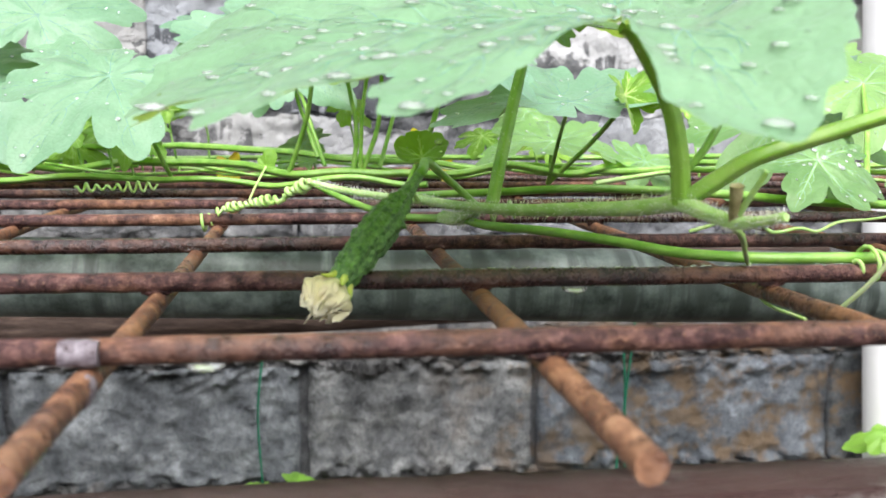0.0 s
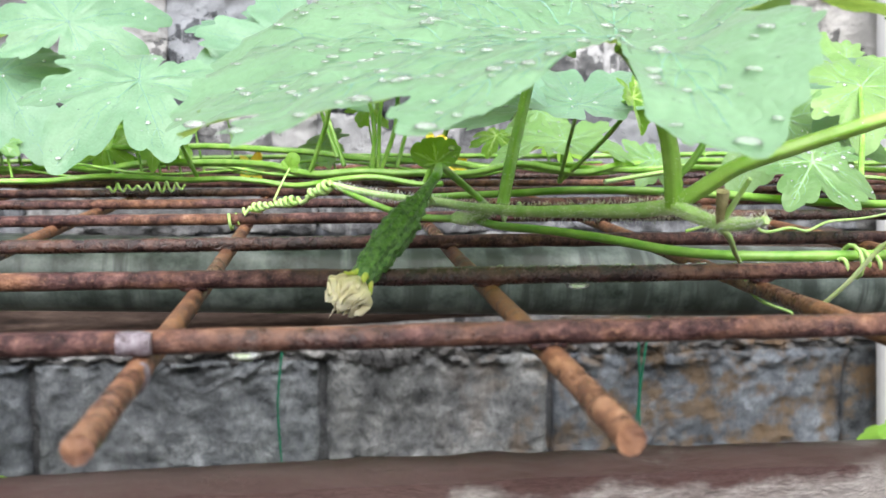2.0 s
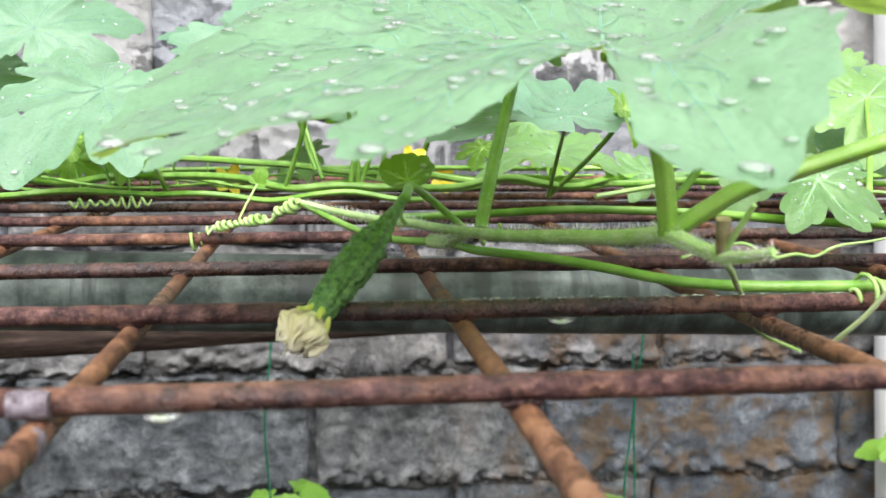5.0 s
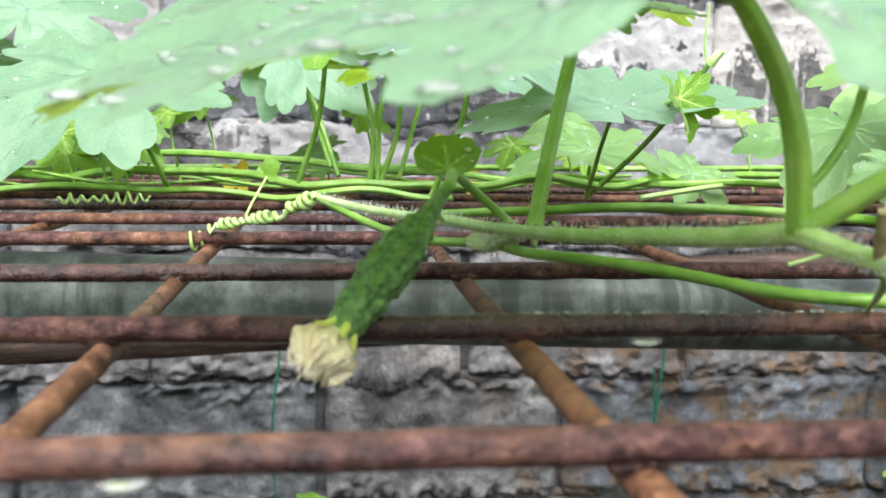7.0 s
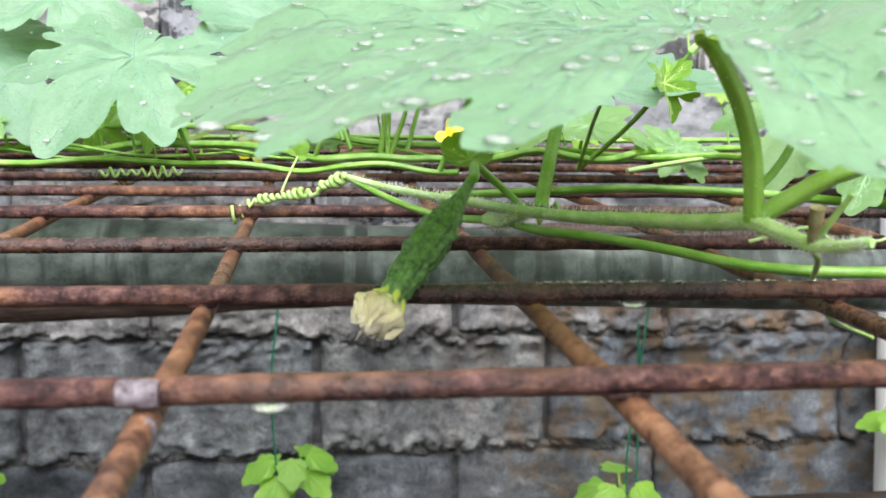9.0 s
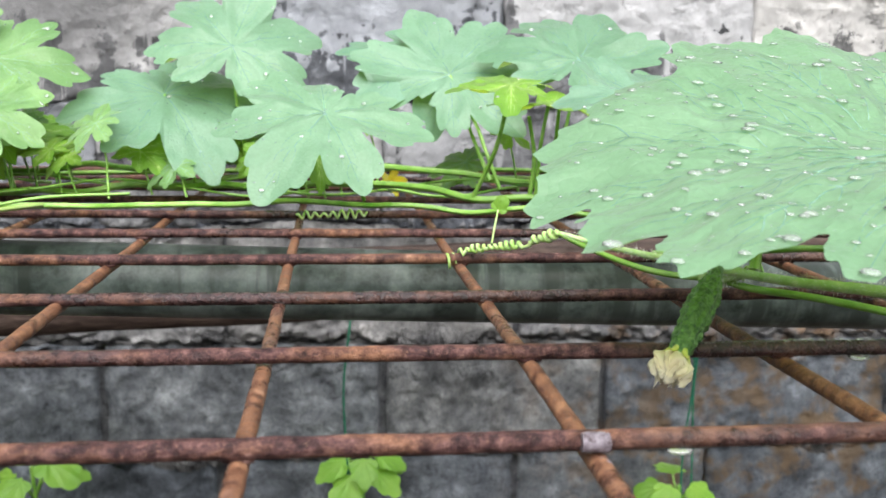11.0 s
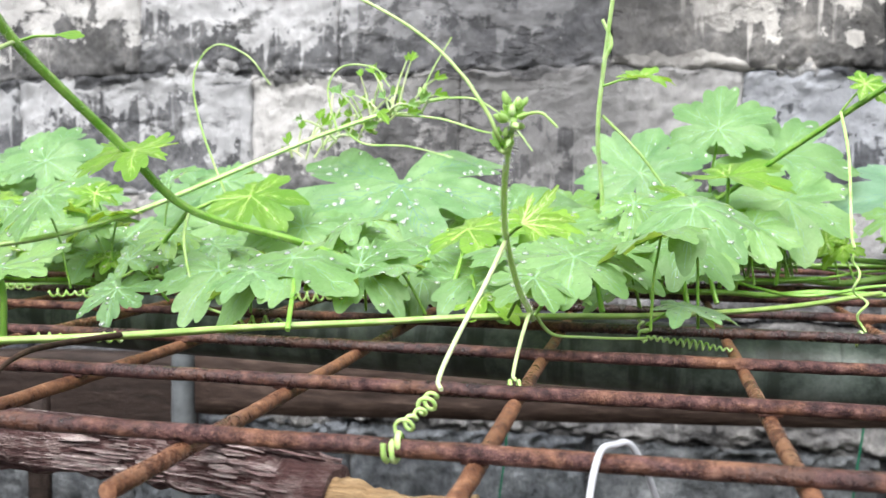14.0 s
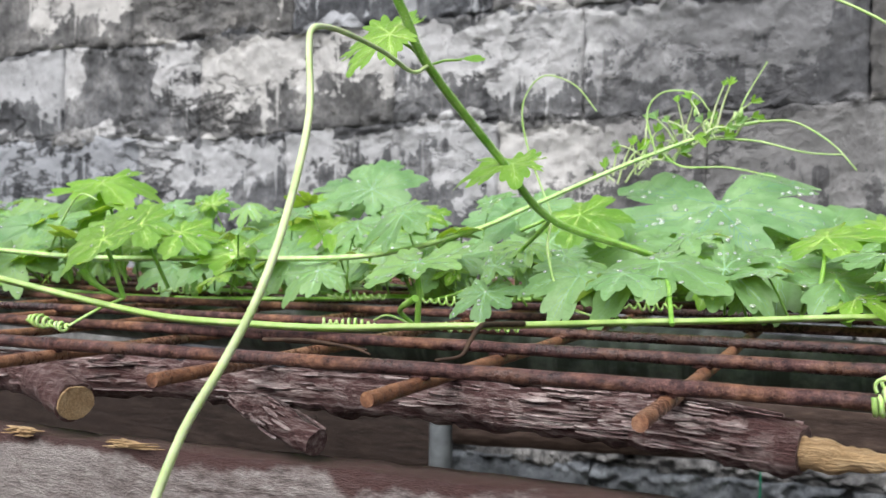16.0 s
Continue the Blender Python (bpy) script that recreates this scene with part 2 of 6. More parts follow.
RUST = rust_material()
RUST_CROSS = rust_material("orange_rust", 1.5)
SPATTER_GLINT = plant_material("weld_spatter_glints", (0.05, 0.035, 0.04), (0.21, 0.19, 0.215), 520, 0.35, soft=0.0)
LEAF = leaf_material("mature_leaf", (0.138, 0.280, 0.190), (0.204, 0.368, 0.266), (0.180, 0.345, 0.200), 0.33, 0.38)
MATURE = leaf_material("grown_leaf", (0.125, 0.285, 0.118), (0.250, 0.445, 0.205), (0.225, 0.415, 0.145), 0.35, 0.38)
YOUNG = leaf_material("young_leaf", (0.145, 0.350, 0.035), (0.255, 0.480, 0.070), (0.200, 0.420, 0.065), 0.44, 0.40)
SHOOT = leaf_material("young_shoot", (0.30, 0.48, 0.14), (0.48, 0.66, 0.28), (0.38, 0.58, 0.20), 0.5, 0.45, (0.66, 0.86, 0.34), False)
PALE = leaf_material("pale_leaf", (0.140, 0.305, 0.105), (0.265, 0.460, 0.200), (0.240, 0.440, 0.125), 0.38, 0.38)
VEIN = plant_material("leaf_vein", (0.105, 0.230, 0.140), (0.165, 0.310, 0.205), 200, 0.5)
PALE_VEIN = plant_material("pale_vein", (0.190, 0.360, 0.160), (0.280, 0.460, 0.240), 200, 0.5)
YOUNG_VEIN = plant_material("young_vein", (0.30, 0.48, 0.10), (0.40, 0.58, 0.16), 200, 0.5)
STEM = plant_material("vine_stem", (0.135, 0.315, 0.035), (0.29, 0.50, 0.115), 70, 0.36)
# brighter copy of the stem colour, so stalks under leaves look lit
LIT_STEM = plant_material("lit_stem", (0.21, 0.41, 0.05), (0.35, 0.56, 0.13), 70, 0.36)
LONG_TENDRIL = plant_material("long_tendril", (0.35, 0.46, 0.21), (0.50, 0.60, 0.33), 60, 0.5)
RUNNER = plant_material("runner_stem", (0.20, 0.34, 0.07), (0.37, 0.50, 0.18), 70, 0.4)
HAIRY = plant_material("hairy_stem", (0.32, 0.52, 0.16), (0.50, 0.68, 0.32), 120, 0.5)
TENDRIL = plant_material("tendril", (0.29, 0.48, 0.13), (0.46, 0.63, 0.27), 90, 0.45)
GOURD = plant_material("gourd_skin", (0.032, 0.105, 0.022), (0.165, 0.325, 0.090), 520, 0.28, depth=0.0008, soft=0.12)
CALYX = plant_material("calyx", (0.46, 0.55, 0.10), (0.66, 0.68, 0.22), 150, 0.5)
PETAL = leaf_material("withered_petal", (0.94, 0.86, 0.56), (0.98, 0.95, 0.78), (0.96, 0.92, 0.72), 0.50, 0.5, (0.98, 0.95, 0.76), False)
YELLOW = plant_material("yellow_petal", (0.80, 0.68, 0.05), (0.90, 0.80, 0.12), 100, 0.5)
HAIR = plant_material("stem_hair", (0.70, 0.78, 0.60), (0.80, 0.85, 0.72), 100, 0.6)
DRY = plant_material("dry_tendril", (0.022, 0.013, 0.009), (0.06, 0.037, 0.024), 150, 0.7, soft=0.0)
BUD_BROWN = plant_material("dry_bud", (0.20, 0.17, 0.08), (0.36, 0.32, 0.18), 300, 0.7, soft=0.0)
PALE_TENDRIL = plant_material("pale_tendril", (0.41, 0.53, 0.25), (0.58, 0.67, 0.40), 60, 0.5)
STRING = plant_material("green_twine", (0.01, 0.10, 0.06), (0.02, 0.17, 0.09), 150, 0.5, soft=0.0)
WHITE = plant_material("white_paint", (0.72, 0.73, 0.74), (0.82, 0.83, 0.83), 6, 0.5, depth=0.0004, soft=0.0)
WIRE = plant_material("coated_wire", (0.36, 0.38, 0.41), (0.52, 0.54, 0.57), 60, 0.32, soft=0.0)
PROP = plant_material("grey_plastic", (0.07, 0.08, 0.085), (0.14, 0.155, 0.165), 25, 0.5, soft=0.0)
BLOCK = concrete_material("weathered_block")
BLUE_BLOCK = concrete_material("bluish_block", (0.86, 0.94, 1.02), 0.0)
PALE_BLOCK = concrete_material("coarse_pale_block", (1.0, 1.03, 1.03), 0.2)
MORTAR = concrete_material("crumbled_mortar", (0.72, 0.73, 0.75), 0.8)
PLANK = wood_material("weathered_plank", [(0.080, 0.062, 0.060), (0.25, 0.215, 0.205), (0.44, 0.41, 0.39), (0.46, 0.43, 0.41)], (30, 110, 110), 3.0, 0.55, 0.004, 0.9445)
BARK = wood_material("peeling_bark", [(0.034, 0.016, 0.017), (0.15, 0.083, 0.080), (0.50, 0.41, 0.39), (0.20, 0.112, 0.106)], (22, 150, 150), 2.2, 0.5, 0.006)
BARE = wood_material("bare_wood", [(0.26, 0.15, 0.07), (0.52, 0.36, 0.19), (0.70, 0.53, 0.32), (0.50, 0.34, 0.18)], (12, 150, 150), 1.6, 0.7, 0.003)
DARK_BEAM = wood_material("dark_wet_timber", [(0.010, 0.007, 0.006), (0.026, 0.018, 0.015), (0.050, 0.036, 0.030), (0.032, 0.023, 0.020)], (6, 40, 40), 2.0, 0.6)
BEAM = wood_material("brown_timber", [(0.014, 0.009, 0.007), (0.046, 0.031, 0.025), (0.110, 0.078, 0.064), (0.060, 0.042, 0.034)], (6, 40, 40), 2.0, 0.7)


def pipe_material():
    m, n, l, p = material("grey_pipe")
    v, s = coords(n, l), coords(n, l, (45, 4, 4))
    streak = noise_node(n, l, s, 1.0, 4)
    c = ramp(n, l, noise_node(n, l, v, 22, 7, 0.7), [(0.36, (0.018, 0.026, 0.023)), (0.50, (0.090, 0.115, 0.105)), (0.68, (0.20, 0.235, 0.225))])
    c = mix(n, l, ramp(n, l, streak, [(0.50, G(0)), (0.60, G(0.85))]), c, (0.035, 0.045, 0.040))
    l.new(c, p.inputs["Base Color"])
    p.inputs["Roughness"].default_value = 0.36
    p.inputs["Specular IOR Level"].default_value = 0.3
    bump(n, l, p, noise_node(n, l, v, 160, 4), 0.3, 0.0008)
    return m


PIPE = pipe_material()


def soil_material():
    m, n, l, p = material("damp_soil")
    v = coords(n, l)
    c = ramp(n, l, noise_node(n, l, v, 8, 7, 0.7), [(0.3, (0.015, 0.013, 0.011)), (0.55, (0.05, 0.042, 0.033)), (0.75, (0.10, 0.085, 0.068))])
    l.new(c, p.inputs["Base Color"])
    p.inputs["Roughness"].default_value = 0.8
    p.inputs["Specular IOR Level"].default_value = 0.1
    bump(n, l, p, noise_node(n, l, v, 40, 6), 0.8, 0.02)
    return m


SOIL = soil_material()


def water_material():
    m, n, l, p = material("water_drop")
    clear, gloss, f, s = n.new("ShaderNodeBsdfTransparent"), n.new("ShaderNodeBsdfGlossy"), n.new("ShaderNodeFresnel"), n.new("ShaderNodeMixShader")
    # white mixed into the drops paints in the sky's glints and gathered light
    painted_glint, body = n.new("ShaderNodeBsdfDiffuse"), n.new("ShaderNodeMixShader")
    clear.inputs[0].default_value = (0.98, 1.0, 0.98, 1)
    painted_glint.inputs[0].default_value = (0.90, 0.95, 0.92, 1)
    body.inputs[0].default_value = 0.19
    l.new(clear.outputs[0], body.inputs[1])
    l.new(painted_glint.outputs[0], body.inputs[2])
    gloss.inputs["Roughness"].default_value = 0.03
    f.inputs[0].default_value = 1.36
    l.new(f.outputs[0], s.inputs[0])
    l.new(body.outputs[0], s.inputs[1])
    l.new(gloss.outputs[0], s.inputs[2])
    l.new(s.outputs[0], n["Material Output"].inputs[0])
    return m


WATER = water_material()


# ---------------------------------------------------------------- mesh helpers
def make(name, verts, faces, mat, parent=None, label="", smooth=True):
    me = bpy.data.meshes.new(name)
    me.from_pydata([tuple(v) for v in verts], [], faces)
    me.materials.append(mat)
    if smooth:
        me.polygons.foreach_set("use_smooth", [True] * len(me.polygons))
    me.update()
    ob = new(name, me)
    if parent is not None:
        ob.parent = parent
    return tagged(ob, label)


def thing(name, label, category, group="", at=(0, 0, 0)):
    ob = new(name)
    ob.location = at
    ob.empty_display_size = 0.02
    return tagged(ob, label, category, group)


def spline(points, n=10):
    """A smooth line through the points."""
    p = [Vector(q) for q in points]
    p = [2 * p[0] - p[1]] + p + [2 * p[-1] - p[-2]]
    out = []
    for i in range(1, len(p) - 2):
        a, b, c, d = p[i - 1:i + 3]
        for k in range(n):
            t = k / n
            out.append(0.5 * (2 * b + (c - a) * t + (2 * a - 5 * b + 4 * c - d) * t * t + (3 * b - a - 3 * c + d) * t ** 3))
    out.append(p[-2])
    return out


def tube(points, radius, sides=8, wobble=0.0, ribs=0.0, seed=0.0, cap=True):
    """Verts and faces of a tube along a line; radius: a number or one for each end and the middle."""
    pts = [Vector(p) for p in points]
    n = len(pts)
    verts, faces = [], []
    tangent = (pts[1] - pts[0]).normalized()
    up = tangent.orthogonal().normalized()
    for i, p in enumerate(pts):
        t = (pts[min(i + 1, n - 1)] - pts[max(i - 1, 0)])
        t = t.normalized() if t.length > 1e-9 else tangent
        up = (up - t * up.dot(t)).normalized()
        side = t.cross(up)
        f = i / (n - 1)
        r = radius(f) if callable(radius) else radius
        for k in range(sides):
            a = 2 * math.pi * k / sides
            rr = r
            if ribs:
                rr *= 1 + ribs * math.cos(a * 5)
            if wobble:
                q = p + (up * math.cos(a) + side * math.sin(a)) * r
                rr *= 1 + wobble * noise.noise(q * 130 + Vector((seed, 0, 0))) + wobble * 0.6 * noise.noise(q * 420 + Vector((seed, 5, 0)))
            verts.append(p + (up * math.cos(a) + side * math.sin(a)) * rr)
    for i in range(n - 1):
        for k in range(sides):
            a, b = i * sides + k, i * sides + (k + 1) % sides
            faces.append((a, b, b + sides, a + sides))
    if cap:
        # the ends get vertices of their own, so that they stay flat
        for row, turn in ((0, -1), (n - 1, 1)):
            o = len(verts)
            verts += verts[row * sides:(row + 1) * sides]
            faces.append(tuple(range(o, o + sides))[::turn])
    return verts, faces


def joined(pieces):
    verts, faces = [], []
    for v, f in pieces:
        o = len(verts)
        verts += list(v)
        faces += [tuple(i + o for i in q) for q in f]
    return verts, faces


def box(x0, x1, y0, y1, z0, z1):
    v = [(x, y, z) for x in (x0, x1) for y in (y0, y1) for z in (z0, z1)]
    return v, [(0, 1, 3, 2), (4, 6, 7, 5), (0, 4, 5, 1), (2, 3, 7, 6), (0, 2, 6, 4), (1, 5, 7, 3)]


def taper(a, b):
    return lambda f: a + (b - a) * f


def coil(start, end, turns, radius, squeeze=1.0):
    """A corkscrew from start to end."""
    a, b = Vector(start), Vector(end)
    d = (b - a)
    t = d.normalized()
    u = t.orthogonal().normalized()
    w = t.cross(u)
    n = int(turns * 12)
    out = []
    for i in range(n + 1):
        f = i / n
        ang = 2 * math.pi * turns * f
        r = radius * (0.75 + 0.35 * math.sin(f * 9 + a.x * 50)) * min(1, 6 * f + 0.2)
        out.append(a + d * f ** squeeze + (u * math.cos(ang) + w * math.sin(ang)) * r)
    return out


# ---------------------------------------------------------------- ground and wall
def ground():
    n, verts, faces = 60, [], []
    xs = [(-1 if i < n / 2 else 1) * (abs(i / (n / 2) - 1) ** 3 * 60 + abs(i / (n / 2) - 1) * 4) for i in range(n + 1)]
    for x in xs:
        for y in xs:
            verts.append((x, y, 0.03 * noise.noise((x * 2, y * 2, 0)) if abs(x) < 5 and abs(y) < 5 else 0))
    for i in range(n):
        for j in range(n):
            a = i * (n + 1) + j
            faces.append((a, a + n + 1, a + n + 2, a + 1))
    tagged(make("ground", verts, faces, SOIL), "damp dark soil below the trellis and the wall", "ground", kind="structure")


WALL_Y, COURSE = 1.75, 0.255
ground()
wall = make("wall_north", *box(-5.2, 3.6, WALL_Y + 0.026, WALL_Y + 0.2, -0.05, 2.60), MORTAR, smooth=False)
tagged(wall, "weathered grey concrete block wall with lime drips and crumbling mortar", "wall", kind="structure")

# unseen wall, added only to hold back low light from the south
blocker = make("wall_south", *box(-5.2, 3.6, -3.2, -3.0, -0.05, 1.35), MORTAR, smooth=False)
tagged(blocker, "unseen plain wall added to block low light from the south", "wall", kind="structure")


def settle(x, z):
    """How far the old courses have sagged and wandered at one place of the wall."""
    calm = max(0.25, min(1.0, (z - 0.55) / 0.4))
    return calm * (0.026 * noise.noise((x * 3.2, z * 2.6, 11)) + 0.010 * noise.noise((x * 14, z * 9, 3)))


def block(x0, x1, z0, z1, seed, rubble, worn):
    """One concrete block with an uneven face, chipped edges and rubbly mortar smeared over its bed joints."""
    nx, nz = (84, 44) if rubble and -2.9 < x0 < 1.0 else (44, 24)
    verts, faces = [], []
    out = 0.006 * noise.noise((seed * 3.1, 0, 0))
    for i in range(nx + 1):
        for k in range(nz + 1):
            u, w = i / nx, k / nz
            x, z = x0 + (x1 - x0) * u, z0 + (z1 - z0) * w
            ez = min(w, 1 - w) * (z1 - z0)
            e = min(u * (x1 - x0), (1 - u) * (x1 - x0), ez)
            y = WALL_Y - out + 0.007 * noise.noise((x * 13, seed, z * 13)) + 0.005 * noise.noise((x * 34, seed, z * 34)) + 0.004 * noise.noise((x * 80, seed, z * 60))
            y += worn * max(0, 1 - e / 0.022) ** 2 * (1 + noise.noise((x * 30, seed + 4, z * 30)))
            if rubble:
                reach = 0.055 * max(0.1, 0.45 + noise.noise((x * 3.5, round(z / COURSE) * 3.0, 6)))
                m = math.exp(-(ez / reach) ** 2)
                y -= m * (1.6 if z < 0.75 else 1.0) * (0.006 + 0.016 * noise.noise((x * 30, 2, z * 42)) + 0.012 * noise.noise((x * 75, 3, z * 85)))
            verts.append((x + 0.004 * noise.noise((seed, z * 25, 1)) + 0.5 * settle(z + 7, x), y, z + 0.006 * noise.noise((x * 25, seed, 2)) + settle(x, z)))
    for i in range(nx):
        for k in range(nz):
            a = i * (nz + 1) + k
            faces.append((a, a + nz + 1, a + nz + 2, a + 1))
    rim = [i * (nz + 1) for i in range(nx + 1)] + [nx * (nz + 1) + k for k in range(1, nz + 1)] + [i * (nz + 1) + nz for i in range(nx - 1, -1, -1)] + [k for k in range(nz - 1, 0, -1)]
    o = len(verts)
    verts += [(verts[q][0], WALL_Y + 0.035, verts[q][2]) for q in rim]
    for q in range(len(rim)):
        r = (q + 1) % len(rim)
        faces.append((rim[r], rim[q], o + q, o + r))
    return verts, faces


def blocks():
    for row in range(-1, 9):
        z0 = 0.31 + COURSE * row if row >= 0 else 0.055
        edges = [-0.558 - 0.53 * k for k in range(8, 0, -1)] + [-0.558, 0.030, 0.522, 1.195, 1.72, 2.24, 2.76, 3.3]
        edges = [e + (0.27 if row % 2 else 0) + (0.03 * math.sin(row * 7 + k * 3) if row else 0) for k, e in enumerate(edges)]
        for k in range(len(edges) - 1):
            g = 0.007 + 0.004 * math.sin(k * 5 + row) if row < 2 else 0.0015
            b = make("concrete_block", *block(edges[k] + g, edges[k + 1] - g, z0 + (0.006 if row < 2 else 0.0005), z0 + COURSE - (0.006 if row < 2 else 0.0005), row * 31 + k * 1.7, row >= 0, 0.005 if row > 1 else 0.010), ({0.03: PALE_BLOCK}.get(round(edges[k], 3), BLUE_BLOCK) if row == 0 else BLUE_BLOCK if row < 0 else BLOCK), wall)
    for row in range(0, 10):
        z = 0.31 + COURSE * row
        pts = [(-3.6 + 0.005 * i, WALL_Y + 0.021 + 0.004 * noise.noise((i * 0.14, row, 8)), z + settle(-3.6 + 0.005 * i, z) + 0.008 * noise.noise((i * 0.0275, row, 3)) + 0.004 * noise.noise((i * 0.15, row, 4))) for i in range(1120)]
        fat = lambda f, r=row: max(0.004, 0.013 + 0.034 * max(0, noise.noise((f * 20, r * 7, 1))) + 0.010 * noise.noise((f * 90, r * 7, 2)) + 0.003 * noise.noise((f * 420, r * 7, 5)))
        make("mortar_joint", *tube(pts, fat, 14, 0.28, seed=row), MORTAR, wall, smooth=False)


blocks()


# ---------------------------------------------------------------- trellis
def trellis():
    mesh = thing("welded_mesh_panel", "rusty welded steel bar mesh laid flat as a vine trellis", "wire mesh")
    for j in range(10):
        y = 0.1 * j + {0: 0.003, 1: -0.0035, 2: 0.0013}.get(j, 0)
        pts = []
        for i in range(300):
            x = -2.35 + 0.01 * i
            pts.append((x, y + 0.0010 * noise.noise((x * 3, j * 9, 0)), 1.0 + {2: -0.0013}.get(j, 0) + 0.0008 * noise.noise((x * 3.5, j * 9, 5))))
        make("long_bar", *tube(pts, 0.0031, 10, 0.10, seed=j * 3), RUST, mesh)
    for i in range(-23, 7):
        x = 0.1 * i + {-6: 0.0012, -3: -0.0013, -2: -0.0014, 1: 0.001}.get(i, 0)
        tip = -0.074 + 0.012 * math.sin(i * 2.3)
        tip = {1: -0.062, 0: -0.058, -7: -0.043, -8: -0.043, -6: -0.044}.get(i, tip)
        pts = [(x + 0.001 * noise.noise((y * 4, i * 3, 0)), y, 0.9942 + 0.0015 * noise.noise((y * 4, i * 3, 8))) for y in [tip + 0.01 * k for k in range(int((0.96 - tip) / 0.01))]]
        make("cross_bar", *tube(pts, 0.0031, 10, 0.10, seed=i * 5 + 40), RUST_CROSS, mesh)
    for j in range(7):
        for i in range(-14, 4):
            if (i * 7 + j * 3) % 4 == 0:
                continue
            c = Vector((0.1 * i, 0.1 * j + {0: 0.003, 1: -0.0035}.get(j, 0), 0.9972))
            v, f = tube([c + Vector((-0.0045, 0, 0)), c + Vector((-0.002, 0, 0)), c + Vector((0.002, 0, 0)), c + Vector((0.0045, 0, 0))], lambda q: 0.0005 + 0.0013 * math.sin(math.pi * (0.15 + 0.7 * q)), 8, 0.4, seed=i + j)
            make("weld", v, f, RUST, mesh)
    # weld spatter on the bars; its pale colour also paints in wet glints
    pts = [(-0.005 + 0.002 * k, 0.0, 1.0004) for k in range(5)]
    make("weld_spatter", *tube(pts, lambda q: 0.0026 + 0.0005 * math.sin(math.pi * q), 14, 0.20, seed=77), SPATTER_GLINT, mesh, "pale shiny patch of weld spatter")
    pts = [(0.0005, -0.003 - 0.0022 * k, 0.9945 - 0.0003 * k) for k in range(4)]
    make("weld_spatter", *tube(pts, lambda q: 0.0028 + 0.0004 * math.sin(math.pi * q), 14, 0.16, seed=78), SPATTER_GLINT, mesh, "pale shiny patch of weld spatter")


trellis()


# ---------------------------------------------------------------- timber, log, pipe
def rough_beam(x0, x1, y0, y1, z0, z1, step, seed, wear=0.002):
    verts, faces = [], []
    ring = [(0, 0), (0.5, 0), (1, 0), (1, 0.25), (1, 0.5), (1, 0.75), (1, 0.93), (0.9, 1), (0.5, 1), (0.1, 1), (0, 0.93), (0, 0.75), (0, 0.5), (0, 0.25)]
    n = int((x1 - x0) / step) + 1
    for i in range(n):
        x = x0 + (x1 - x0) * i / (n - 1)
        for u, w in ring:
            y, z = y0 + (y1 - y0) * u, z0 + (z1 - z0) * w
            q = Vector((x * 9, y * 60 + seed, z * 30))
            verts.append((x, y + wear * noise.noise(q), z + wear * noise.noise(q + Vector((7, 7, 7))) + wear * 0.8 * noise.noise((x * 60, y * 90, seed))))
    k = len(ring)
    for i in range(n - 1):
        for a in range(k):
            b = (a + 1) % k
            faces.append((i * k + a, i * k + b, (i + 1) * k + b, (i + 1) * k + a))
    faces += [tuple(range(k - 1, -1, -1)), tuple(range((n - 1) * k, n * k))]
    return verts, faces


plank = thing("timber_board", "weathered brown timber board on edge carrying the log", "board")
v, f = rough_beam(-2.4, 1.2, 0.020, 0.047, 0.770, 0.9535, 0.012, 3.0)
make("board", [(x, y, z + 0.006 * x) for x, y, z in v], f, PLANK, plank)
for px in (-2.2, 1.0):
    make("board_post", *rough_beam(px - 0.03, px + 0.03, 0.050, 0.11, -0.02, 0.930, 0.02, px), PLANK, plank)
for cx, ln in ((-0.950, 0.026), (-0.880, 0.030)):
    fray = random.Random(int(-cx * 1000))
    shreds = []
    for _ in range(11):
        o, dy, up, part_of = fray.uniform(-0.006, 0.008), fray.uniform(-0.003, 0.004), fray.uniform(0, 0.0022), fray.uniform(0.5, 1.0)
        pts = [(cx + o + ln * part_of * f, 0.0215 + dy + 0.002 * math.sin(f * 4 + o * 900), 0.9484 + up + 0.0012 * math.sin(f * 3 + dy * 800)) for f in (0, 0.25, 0.5, 0.75, 1)]
        shreds.append(tube(pts, lambda f: 0.0007 * math.sin(math.pi * (0.1 + 0.8 * f)), 5, 0.6, seed=o * 99))
    make("splinter", *joined(shreds), BARE, plank, "frayed pale wood splinter")

log = thing("tree_branch_log", "thin bark-covered branch with cut side stubs lying on the board", "log")
axis = spline([(-2.3, 0.14, 0.974), (-1.6, 0.10, 0.974), (-1.2, 0.066, 0.974), (-0.995, 0.055, 0.9745), (-0.946, 0.051, 0.9755), (-0.867, 0.052, 0.9795), (-0.797, 0.050, 0.9805), (-0.730, 0.049, 0.9805), (-0.655, 0.044, 0.980), (-0.600, 0.034, 0.980), (-0.552, 0.023, 0.977)], 16)
make("bark", *tube(axis, lambda f: 0.0108 + 0.0008 * math.sin(f * 60) - 0.0012 * max(0, f - 0.9) * 10, 18, 0.24, seed=2), BARK, log)
FLAKE = wood_material("bark_flake", [(0.16, 0.09, 0.09), (0.42, 0.32, 0.31), (0.72, 0.65, 0.62), (0.30, 0.18, 0.175)], (22, 150, 150), 3.0, 0.5, 0.003)


